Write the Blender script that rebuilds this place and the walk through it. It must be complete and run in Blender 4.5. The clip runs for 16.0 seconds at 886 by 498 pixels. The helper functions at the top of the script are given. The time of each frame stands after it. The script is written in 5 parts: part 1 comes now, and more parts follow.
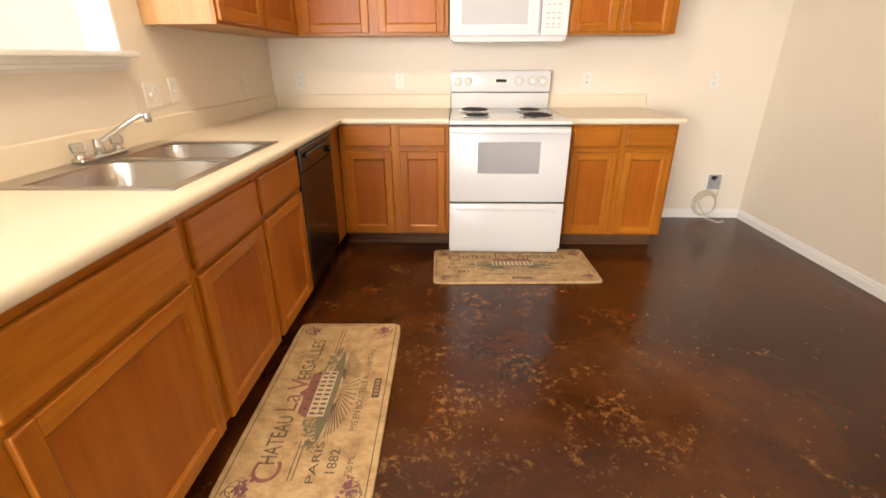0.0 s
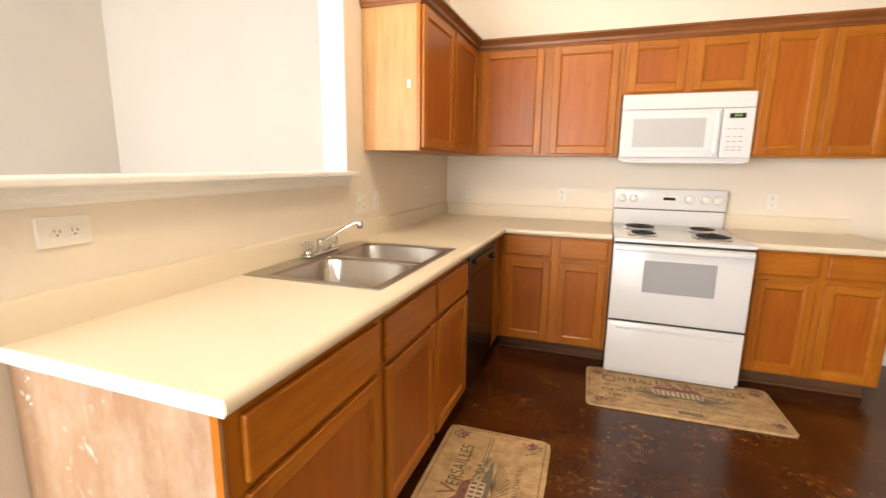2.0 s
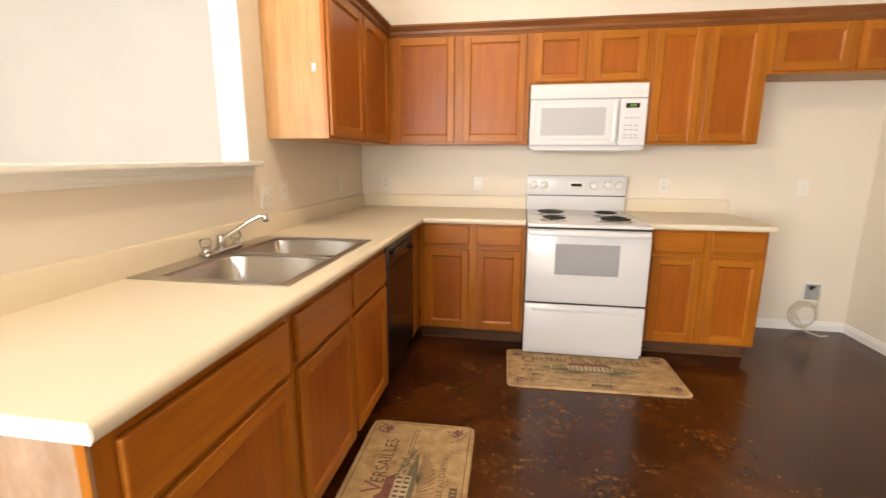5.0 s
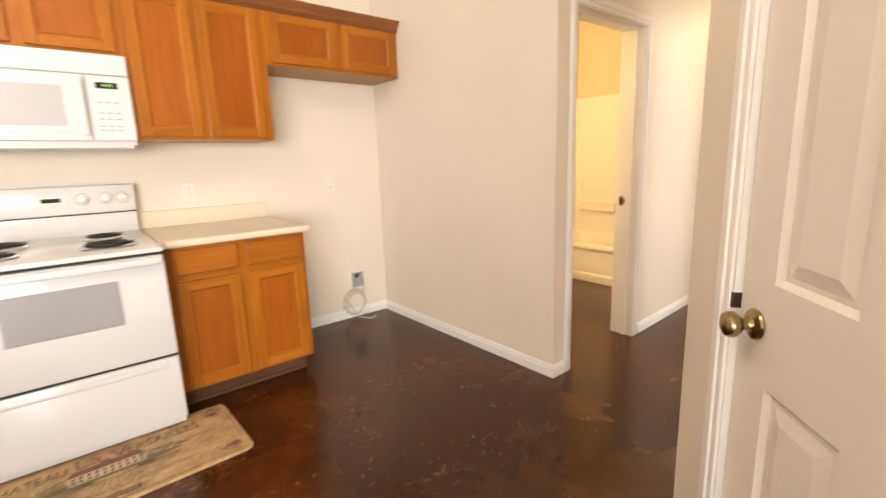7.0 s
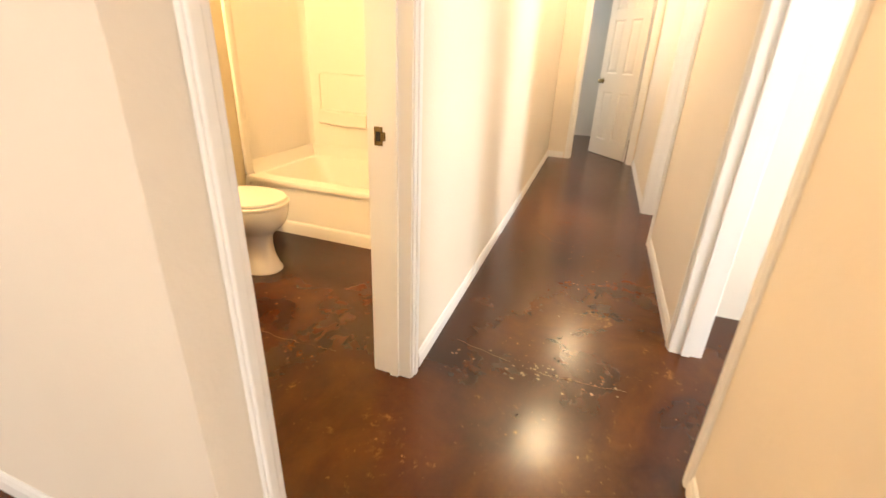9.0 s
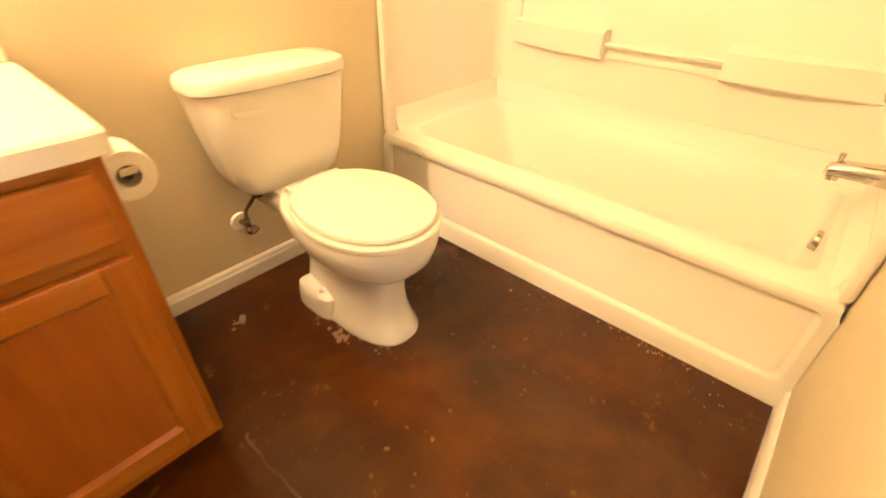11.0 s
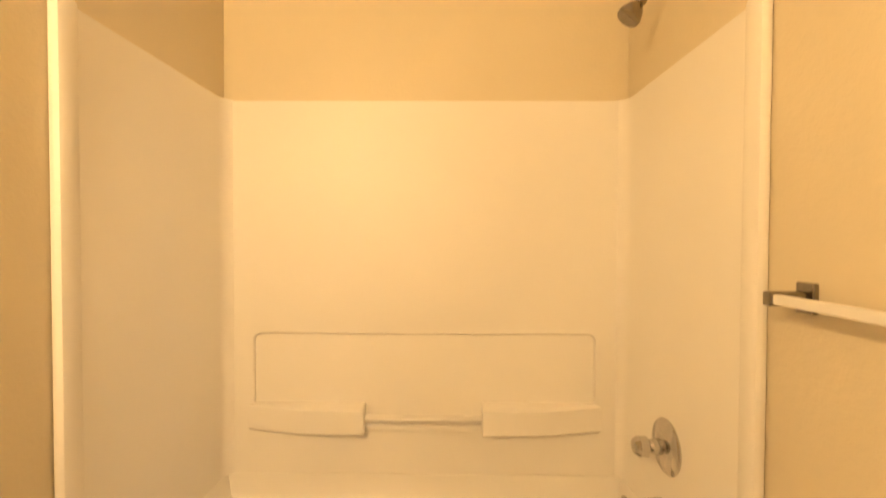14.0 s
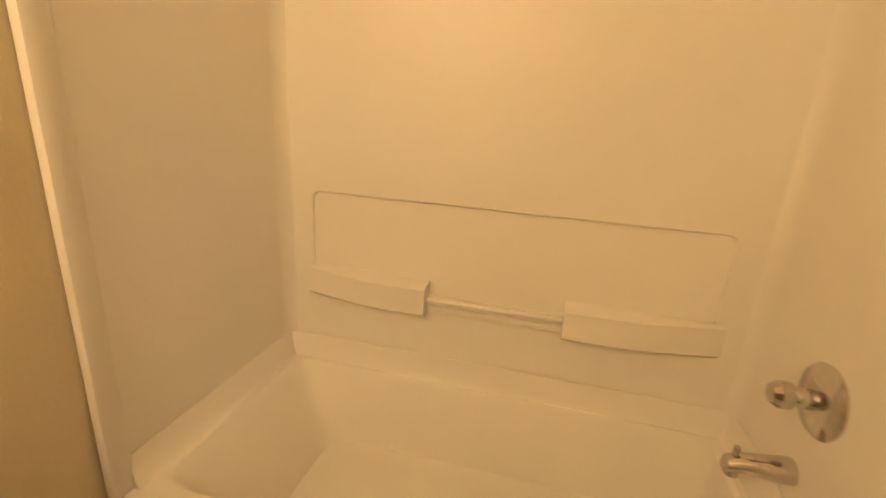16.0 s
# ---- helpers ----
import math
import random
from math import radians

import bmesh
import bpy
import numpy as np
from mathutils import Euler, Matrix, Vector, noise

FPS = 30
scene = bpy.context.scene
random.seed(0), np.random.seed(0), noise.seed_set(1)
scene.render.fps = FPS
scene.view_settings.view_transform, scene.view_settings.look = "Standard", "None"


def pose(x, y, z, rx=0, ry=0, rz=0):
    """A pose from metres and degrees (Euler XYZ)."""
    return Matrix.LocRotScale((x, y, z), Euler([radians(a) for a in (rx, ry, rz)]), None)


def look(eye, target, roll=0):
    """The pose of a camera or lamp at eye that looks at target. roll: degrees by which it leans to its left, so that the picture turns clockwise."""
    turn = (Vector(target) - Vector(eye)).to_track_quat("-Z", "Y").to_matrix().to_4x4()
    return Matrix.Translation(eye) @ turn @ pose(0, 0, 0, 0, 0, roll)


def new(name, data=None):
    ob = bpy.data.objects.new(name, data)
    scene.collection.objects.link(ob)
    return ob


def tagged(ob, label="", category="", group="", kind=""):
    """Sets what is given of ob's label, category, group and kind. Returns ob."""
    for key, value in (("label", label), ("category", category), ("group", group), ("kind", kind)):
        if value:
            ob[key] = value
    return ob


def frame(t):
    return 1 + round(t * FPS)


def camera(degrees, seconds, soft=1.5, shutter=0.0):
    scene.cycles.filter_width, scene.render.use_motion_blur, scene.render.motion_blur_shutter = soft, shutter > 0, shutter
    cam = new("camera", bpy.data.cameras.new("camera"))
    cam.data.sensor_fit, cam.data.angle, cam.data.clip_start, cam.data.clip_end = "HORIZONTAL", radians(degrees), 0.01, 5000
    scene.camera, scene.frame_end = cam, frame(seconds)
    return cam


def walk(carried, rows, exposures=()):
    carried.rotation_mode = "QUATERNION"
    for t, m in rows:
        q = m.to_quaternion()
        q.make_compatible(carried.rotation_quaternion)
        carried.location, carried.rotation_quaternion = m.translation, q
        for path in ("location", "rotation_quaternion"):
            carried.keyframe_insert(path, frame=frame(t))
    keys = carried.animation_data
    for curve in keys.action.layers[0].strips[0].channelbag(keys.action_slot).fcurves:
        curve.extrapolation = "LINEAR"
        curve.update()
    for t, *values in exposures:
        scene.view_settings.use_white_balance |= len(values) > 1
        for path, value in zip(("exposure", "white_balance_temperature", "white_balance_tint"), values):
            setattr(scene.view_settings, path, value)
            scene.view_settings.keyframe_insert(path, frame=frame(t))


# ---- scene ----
cam = camera(89.3, 16.0, soft=1.5, shutter=0.3)
PATH = [
    (0, (0.089, 0.512, 1.27), (0.037, 2.353, 0.492), -0.2),
    (0.5, (0.076, 0.505, 1.309), (0.015, 2.426, 0.755), -0.3),
    (1, (0.078, 0.493, 1.348), (-0.033, 2.462, 1.013), 0.3),
    (1.5, (0.022, 0.47, 1.355), (-0.355, 2.402, 1.005), 0.7),
    (2, (-0.036, 0.434, 1.351), (-0.691, 2.287, 0.98), 0.8),
    (2.5, (-0.09, 0.405, 1.346), (-0.961, 2.161, 0.95), 1.0),
    (3, (-0.112, 0.389, 1.344), (-1.097, 2.078, 0.925), 1.2),
    (3.2, (-0.111, 0.389, 1.347), (-1.114, 2.066, 0.926), 1.3),
    (5.3, (0.026, 0.499, 1.328), (-0.123, 2.453, 0.928), 0.2),
    (5.5, (0.059, 0.506, 1.336), (0.023, 2.465, 0.936), 0.2),
    (6, (0.122, 0.554, 1.312), (0.472, 2.485, 0.926), -0.4),
    (6.5, (0.247, 0.702, 1.254), (1.145, 2.447, 0.867), -0.6),
    (7, (0.522, 0.997, 1.261), (1.765, 2.516, 0.876), -1.9),
    (7.5, (0.794, 1.322, 1.239), (2.378, 2.461, 0.802), -3.3),
    (7.8, (1.016, 1.475, 1.295), (2.738, 2.325, 0.739), -4.0),
    (8, (1.189, 1.558, 1.282), (2.965, 2.266, 0.696), -3.8),
    (8.2, (1.374, 1.638, 1.279), (3.183, 2.234, 0.67), -3.5),
    (10.3, (2.979, 2.373, 1.103), (4.202, 3.376, -0.122), 4.2),
    (10.5, (3.046, 2.495, 1.098), (4.196, 3.57, -0.137), 2.1),
    (11, (3.293, 2.833, 1.054), (4.522, 3.908, -0.101), 1.1),
    (11.5, (3.482, 3.036, 1.082), (4.915, 3.839, -0.059), 0.4),
    (12, (3.518, 3.269, 1.102), (5.18, 3.569, 0.032), -3.3),
    (12.5, (3.49, 3.368, 1.11), (5.209, 3.47, 0.094), -0.5),
    (13, (3.492, 3.368, 1.15), (5.277, 3.436, 0.251), 0.1),
    (13.5, (3.506, 3.35, 1.282), (5.451, 3.39, 0.817), 0.3),
    (14, (3.504, 3.336, 1.381), (5.503, 3.356, 1.338), 0.2),
    (14.5, (3.488, 3.329, 1.429), (5.476, 3.346, 1.65), 0.0),
    (15, (3.493, 3.336, 1.417), (5.486, 3.316, 1.586), -0.1),
    (15.5, (3.604, 3.304, 1.347), (5.591, 3.332, 1.116), -0.3),
    (16, (3.855, 3.279, 1.301), (5.714, 3.728, 0.715), 3.4),
]
walk(cam, [(t, look(eye, goal, lean)) for t, eye, goal, lean in PATH],
     exposures=[(0, 0.1), (0.7, 0.4), (1.5, 0.1), (3.2, -0.2), (5.5, -0.17), (6.3, 0.0), (7, 0.1), (7.5, 0.05), (8.2, 0.3), (10.3, 0.7), (11, 0.75), (12, 0.35), (13, 0.08), (14.5, -0.4), (16, -0.7)])

# ---- light ----
world = bpy.data.worlds.new("sky")
scene.world = world
world.use_nodes = True
wt = world.node_tree
sky = wt.nodes.new("ShaderNodeTexSky")
sky.sky_type, sky.sun_disc = "NISHITA", False
sky.sun_elevation, sky.sun_rotation = radians(48), radians(200)
wt.nodes["Background"].inputs[1].default_value = 0.1
wt.links.new(sky.outputs[0], wt.nodes["Background"].inputs[0])


def lamp(name, kind, m, energy, color, size=0.2, size_y=None):
    data = bpy.data.lights.new(name, kind)
    data.energy, data.color = energy, color
    if kind == "AREA":
        data.shape, data.size, data.size_y = "RECTANGLE", size, size_y or size
    elif kind == "SUN":
        data.angle = size
    else:
        data.shadow_soft_size = size
    ob = new(name, data)
    ob.matrix_world = m
    return ob


DAY = (1.0, 0.97, 0.93)
WARM = (1.0, 0.72, 0.42)
lamp("sun", "SUN", look((0, -10, 11), (3, 0, 0)), 2.5, (1.0, 0.95, 0.88), radians(0.5))
# daylight in the window openings behind the walk
lamp("window_light_living", "AREA", look((-3.6, -3.42, 1.5), (-3.6, 0, 1.3)), 330, DAY, 2.2, 1.9)
lamp("window_light_dining", "AREA", look((-1.5, -3.42, 1.35), (-1.5, 0, 1.3)), 270, DAY, 1.6, 2.2)
lamp("window_light_bedroom", "AREA", look((3.1, -0.88, 1.5), (3.1, 2, 1.3)), 90, DAY, 1.1, 1.2)
lamp("window_light_bedroom", "AREA", look((6.7, -0.88, 1.5), (6.7, 2, 1.3)), 90, DAY, 1.1, 1.2)
lamp("window_light_far_room", "AREA", look((9.75, 3.2, 1.6), (8, 2.4, 1.2)), 26, (0.86, 0.95, 1.0), 1.0, 1.2)
lamp("kitchen_bulb", "POINT", pose(-0.35, 1.75, 3.02), 84, (1.0, 0.80, 0.56), 0.13)
lamp("hall_bulb", "POINT", pose(7.4, 1.95, 2.42), 20, WARM, 0.08)
lamp("hall_bulb", "POINT", pose(5.7, 2.05, 2.42), 44, WARM, 0.08)
for bx_ in (2.78, 3.03, 3.28):
    lamp("vanity_bulb", "POINT", pose(bx_, 4.10, 2.02), 36, (1.0, 0.65, 0.30), 0.06)


# ---- materials ----
def material(name, rough=0.5, metal=0.0):
    m = bpy.data.materials.new(name)
    m.use_nodes = True
    b = m.node_tree.nodes["Principled BSDF"]
    b.inputs["Roughness"].default_value, b.inputs["Metallic"].default_value = rough, metal
    return m, m.node_tree, b


def nd(nt, kind, **inputs):
    n = nt.nodes.new(kind)
    for k, v in inputs.items():
        n.inputs[k.replace("_", " ")].default_value = v
    return n


def place(nt, scale=(1, 1, 1)):
    c = nt.nodes.new("ShaderNodeNewGeometry")
    mp = nd(nt, "ShaderNodeMapping", Scale=scale)
    nt.links.new(c.outputs["Position"], mp.inputs["Vector"])
    return mp.outputs[0]


def ramp(nt, src, stops):
    r = nt.nodes.new("ShaderNodeValToRGB")
    while len(r.color_ramp.elements) < len(stops):
        r.color_ramp.elements.new(0.5)
    for e, (p, c) in zip(r.color_ramp.elements, stops):
        e.position, e.color = p, (*c, 1)
    nt.links.new(src, r.inputs[0])
    return r.outputs[0]


def noise_at(nt, vec, scale, detail=4.0, rough=0.55, distort=0.0):
    n = nd(nt, "ShaderNodeTexNoise", Scale=scale, Detail=detail, Roughness=rough, Distortion=distort)
    nt.links.new(vec, n.inputs["Vector"])
    return n.outputs["Fac"]


def mix(nt, fac, a, b, mode="MIX"):
    n = nt.nodes.new("ShaderNodeMix")
    n.data_type, n.blend_type = "RGBA", mode
    for s, v in ((n.inputs["Factor"], fac), (n.inputs[6], a), (n.inputs[7], b)):
        if hasattr(v, "is_linked"):
            nt.links.new(v, s)
        else:
            s.default_value = v if isinstance(v, (int, float)) else (*v, 1)
    return n.outputs[2]


def bump(nt, b, src, strength=0.2, dist=0.002):
    n = nd(nt, "ShaderNodeBump", Strength=strength, Distance=dist)
    nt.links.new(src, n.inputs["Height"])
    nt.links.new(n.outputs[0], b.inputs["Normal"])


def rough_from(nt, b, src, lo, hi):
    r = nd(nt, "ShaderNodeMapRange", To_Min=lo, To_Max=hi)
    nt.links.new(src, r.inputs["Value"])
    nt.links.new(r.outputs[0], b.inputs["Roughness"])


def paint(name, color, rough=0.55, texture=0.25, vary=0.06, grain=90):
    m, nt, b = material(name, rough)
    v = place(nt)
    big = noise_at(nt, v, 1.3, 3)
    fine = noise_at(nt, v, grain, 3)
    dark = tuple(c * (1 - vary * 2) for c in color)
    nt.links.new(ramp(nt, big, [(0.3, dark), (0.7, color)]), b.inputs["Base Color"])
    bump(nt, b, fine, texture, 0.003)
    rough_from(nt, b, big, rough - 0.06, rough + 0.06)
    return m


def wood(name, axis, light=(0.46, 0.166, 0.014), dark=(0.33, 0.095, 0.007), rough=0.32):
    m, nt, b = material(name, rough)
    sc = [22.0, 22.0, 22.0]
    sc[axis] = 1.6
    v = place(nt, sc)
    info = nt.nodes.new("ShaderNodeObjectInfo")
    off = nt.nodes.new("ShaderNodeVectorMath")
    off.operation = "ADD"
    mul = nd(nt, "ShaderNodeMath")
    mul.operation = "MULTIPLY"
    mul.inputs[1].default_value = 40.0
    nt.links.new(info.outputs["Random"], mul.inputs[0])
    nt.links.new(v, off.inputs[0])
    nt.links.new(mul.outputs[0], off.inputs[1])
    v = off.outputs[0]
    grain = noise_at(nt, v, 1.0, 6, 0.62, 0.6)
    pore = noise_at(nt, v, 6.0, 3, 0.6)
    blotch = noise_at(nt, place(nt), 4.0, 3)
    col = ramp(nt, grain, [(0.3, dark), (0.52, tuple((a + c) / 2 for a, c in zip(light, dark))), (0.72, light)])
    col = mix(nt, ramp(nt, pore, [(0.34, (0.22, 0.22, 0.22)), (0.44, (0, 0, 0))]), col, tuple(c * 0.5 for c in dark))
    tone = ramp(nt, info.outputs["Random"], [(0, (0.86, 0.84, 0.82)), (1, (1.0, 1.0, 1.0))])
    col = mix(nt, 1.0, col, tone, "MULTIPLY")
    col = mix(nt, 0.35, col, ramp(nt, blotch, [(0.3, (0.72, 0.66, 0.6)), (0.7, (1, 1, 1))]), "MULTIPLY")
    nt.links.new(col, b.inputs["Base Color"])
    b.inputs["Specular IOR Level"].default_value = 0.3
    rough_from(nt, b, blotch, rough - 0.06, rough + 0.1)
    bump(nt, b, pore, 0.12, 0.001)
    return m


WALL = paint("wall_paint", (0.75, 0.68, 0.58), 0.6, 0.35, 0.03, 70)
WALL_LIVING = paint("living_wall_paint", (0.66, 0.615, 0.55), 0.6, 0.35, 0.03, 70)
WALL_BATH = paint("bathroom_wall_paint", (0.68, 0.60, 0.43), 0.55, 0.35, 0.03, 70)
CEIL = paint("ceiling_paint", (0.8, 0.78, 0.74), 0.8, 0.5, 0.03, 60)
TRIM = paint("white_trim", (0.80, 0.79, 0.77), 0.35, 0.05, 0.03, 40)
DOORPAINT = paint("door_paint", (0.76, 0.72, 0.66), 0.38, 0.06, 0.03, 60)
ENAMEL = paint("white_enamel", (0.68, 0.68, 0.69), 0.2, 0.01, 0.015, 20)
PORC = paint("porcelain", (0.75, 0.735, 0.70), 0.12, 0.0, 0.015, 10)
ACRYL = paint("acrylic", (0.80, 0.77, 0.71), 0.42, 0.02, 0.02, 8)
PLASTIC = paint("white_plastic", (0.75, 0.725, 0.67), 0.35, 0.01, 0.02, 10)
PAPER = paint("tissue", (0.82, 0.79, 0.74), 0.9, 0.5, 0.03, 120)
COUNTER = paint("laminate", (0.73, 0.645, 0.50), 0.42, 0.03, 0.04, 260)
COUNTEREDGE = paint("laminate_cut_edge", (0.80, 0.76, 0.70), 0.5, 0.03, 0.03, 200)
VANTOP = paint("cultured_marble", (0.80, 0.76, 0.66), 0.2, 0.02, 0.03, 12)
WOODX, WOODY, WOODZ = wood("oak_x", 0), wood("oak_y", 1), wood("oak_z", 2)
PANELZ = wood("oak_panel", 2, (0.41, 0.122, 0.0115), (0.31, 0.079, 0.0065))
SIDEZ = wood("oak_side", 2, (0.58, 0.34, 0.15), (0.44, 0.23, 0.085), 0.42)
CROWN = wood("oak_crown", 0, (0.30, 0.115, 0.035), (0.17, 0.06, 0.018))
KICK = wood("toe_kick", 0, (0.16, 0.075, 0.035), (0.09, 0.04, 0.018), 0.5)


def simple(name, color, rough, metal=0.0, vary=0.25, scale=30):
    m, nt, b = material(name, rough, metal)
    n = noise_at(nt, place(nt), scale, 4)
    nt.links.new(ramp(nt, n, [(0.3, tuple(c * (1 - vary) for c in color)), (0.7, color)]), b.inputs["Base Color"])
    rough_from(nt, b, n, max(0.03, rough - 0.05), rough + 0.08)
    return m


CHROME = simple("chrome", (0.62, 0.60, 0.57), 0.09, 1.0, 0.12)
# chrome with the dark reflections of its surroundings put into the base colour
DARKCHROME = simple("dark_chrome", (0.34, 0.30, 0.25), 0.16, 1.0, 0.2)
BRASS = simple("antique_brass", (0.42, 0.32, 0.15), 0.22, 1.0, 0.3)
DARKMETAL = simple("dark_metal", (0.09, 0.075, 0.06), 0.35, 1.0, 0.3)
BLACK = simple("black_plastic", (0.007, 0.006, 0.006), 0.14, 0.0, 0.3)
COIL = simple("burner_coil", (0.02, 0.02, 0.022), 0.5, 0.3, 0.3)
GREYGLASS = simple("oven_glass", (0.33, 0.33, 0.345), 0.18, 0.0, 0.01)
MESHGLASS = simple("microwave_screen", (0.46, 0.46, 0.475), 0.2, 0.0, 0.01)
SHADE = simple("gap_shadow", (0.03, 0.025, 0.02), 0.7)
GREYMARK = simple("grey_marking", (0.35, 0.35, 0.36), 0.5)
TUBE = simple("water_tube", (0.62, 0.56, 0.42), 0.3)
INK = simple("ink_brown", (0.095, 0.062, 0.036), 0.7)
INKRED = simple("ink_red", (0.23, 0.09, 0.07), 0.7)
INKCREAM = simple("ink_cream", (0.60, 0.47, 0.30), 0.7)
INKGREEN = simple("ink_green", (0.17, 0.145, 0.085), 0.7)
INKPURPLE = simple("ink_purple", (0.2, 0.075, 0.09), 0.7)
MATEDGE = simple("mat_edge", (0.33, 0.21, 0.10), 0.6)

STEEL, snt, sb = material("brushed_steel", 0.27, 1.0)
sv = noise_at(snt, place(snt, (30, 30, 30)), 1.0, 3)
snt.links.new(ramp(snt, sv, [(0.3, (0.47, 0.44, 0.40)), (0.7, (0.50, 0.47, 0.43))]), sb.inputs["Base Color"])
rough_from(snt, sb, sv, 0.27, 0.29)

CLEAR, cnt, cb = material("clear_acrylic", 0.22)
cb.inputs["Transmission Weight"].default_value = 1.0
cb.inputs["IOR"].default_value = 1.47
GLASS, gnt, gb = material("window_glass", 0.02)
gb.inputs["Transmission Weight"].default_value = 1.0

MIRROR, mnt, mb = material("mirror_silver", 0.02, 1.0)
mb.inputs["Base Color"].default_value = (0.9, 0.9, 0.9, 1)

GLOW, glnt, glb = material("lamp_glass", 0.3)
glb.inputs["Base Color"].default_value = (0.9, 0.85, 0.75, 1)
glb.inputs["Emission Color"].default_value = (1.0, 0.78, 0.5, 1)
glb.inputs["Emission Strength"].default_value = 6.0
DISPLAY, dnt, db = material("green_display", 0.3)
db.inputs["Base Color"].default_value = (0.02, 0.03, 0.01, 1)
db.inputs["Emission Color"].default_value = (0.3, 0.75, 0.1, 1)
db.inputs["Emission Strength"].default_value = 0.8

# stained concrete, sealed to a gloss, worn through in flecks
FLOOR, fnt, fb = material("stained_concrete", 0.2)
fv = place(fnt)
cloud = noise_at(fnt, fv, 1.5, 7, 0.62, 0.5)
mid = noise_at(fnt, fv, 6.0, 6, 0.65, 0.8)
# flecks: small jittered spots of many sizes
jit = fnt.nodes.new("ShaderNodeVectorMath")
jit.operation = "MULTIPLY_ADD"
jn = nd(fnt, "ShaderNodeTexNoise", Scale=60.0, Detail=3.0)
fnt.links.new(fv, jn.inputs["Vector"])
fnt.links.new(jn.outputs["Color"], jit.inputs[0])
jit.inputs[1].default_value = (0.03, 0.03, 0.03)
fnt.links.new(fv, jit.inputs[2])
spot = nd(fnt, "ShaderNodeTexVoronoi", Scale=42.0)
fnt.links.new(jit.outputs[0], spot.inputs["Vector"])
sep = fnt.nodes.new("ShaderNodeSeparateColor")
fnt.links.new(spot.outputs["Color"], sep.inputs[0])
grow = fnt.nodes.new("ShaderNodeMath")
grow.operation = "MULTIPLY_ADD"
fnt.links.new(sep.outputs[0], grow.inputs[0])
grow.inputs[1].default_value = 0.75
fnt.links.new(spot.outputs["Distance"], grow.inputs[2])
fleck = grow.outputs[0]
# the sealer is worn most where one stands before the counters
far = fnt.nodes.new("ShaderNodeVectorMath")
far.operation = "DISTANCE"
fnt.links.new(fv, far.inputs[0])
far.inputs[1].default_value = (0.3, 2.0, 0.0)
worn = nd(fnt, "ShaderNodeMapRange", From_Min=0.35, From_Max=1.5, To_Min=0.055, To_Max=-0.05)
fnt.links.new(far.outputs["Value"], worn.inputs["Value"])


def more_worn(src):
    n = fnt.nodes.new("ShaderNodeMath")
    fnt.links.new(src, n.inputs[0])
    fnt.links.new(worn.outputs[0], n.inputs[1])
    return n.outputs[0]


where = more_worn(noise_at(fnt, fv, 3.1, 5, 0.6, 0.4))
fcol = ramp(fnt, cloud, [(0.28, (0.026, 0.0072, 0.0020)), (0.46, (0.047, 0.0130, 0.0030)), (0.6, (0.078, 0.0230, 0.0046)), (0.78, (0.115, 0.038, 0.0078))])
fcol = mix(fnt, 0.75, fcol, ramp(fnt, mid, [(0.3, (0.68, 0.65, 0.63)), (0.7, (1.15, 1.1, 1.05))]), "MULTIPLY")
gate = fnt.nodes.new("ShaderNodeMath")
gate.operation = "MULTIPLY"
fnt.links.new(ramp(fnt, fleck, [(0.2, (1, 1, 1)), (0.34, (0, 0, 0))]), gate.inputs[0])
fnt.links.new(ramp(fnt, where, [(0.46, (0.04, 0.04, 0.04)), (0.66, (0.85, 0.85, 0.85))]), gate.inputs[1])
fcol = mix(fnt, gate.outputs[0], fcol, (0.33, 0.155, 0.05))
mott = noise_at(fnt, fv, 30.0, 4, 0.7, 0.2)
area = more_worn(noise_at(fnt, fv, 4.2, 5, 0.65, 0.8))
both = fnt.nodes.new("ShaderNodeMath")
both.operation = "MULTIPLY"
fnt.links.new(ramp(fnt, mott, [(0.5, (0, 0, 0)), (0.6, (1, 1, 1))]), both.inputs[0])
fnt.links.new(ramp(fnt, area, [(0.55, (0, 0, 0)), (0.68, (0.75, 0.75, 0.75))]), both.inputs[1])
fcol = mix(fnt, both.outputs[0], fcol, (0.27, 0.125, 0.034))
fnt.links.new(fcol, fb.inputs["Base Color"])
rough_from(fnt, fb, mid, 0.15, 0.27)
fb.inputs["Specular IOR Level"].default_value = 0.36
bump(fnt, fb, cloud, 0.05, 0.004)

# printed mat: tan parchment with brown stains
MAT, ant, ab = material("mat_print", 0.62)
av = place(ant)
mm = ramp(ant, noise_at(ant, av, 14, 5, 0.65), [(0.25, (0.26, 0.15, 0.065)), (0.5, (0.46, 0.31, 0.15)), (0.75, (0.58, 0.42, 0.23))])
mm = mix(ant, 0.5, mm, ramp(ant, noise_at(ant, place(ant, (20, 60, 20)), 2.0, 3), [(0.3, (0.6, 0.52, 0.44)), (0.6, (1, 1, 1))]), "MULTIPLY")
ant.links.new(mm, ab.inputs["Base Color"])
bump(ant, ab, noise_at(ant, av, 300, 2), 0.2, 0.001)

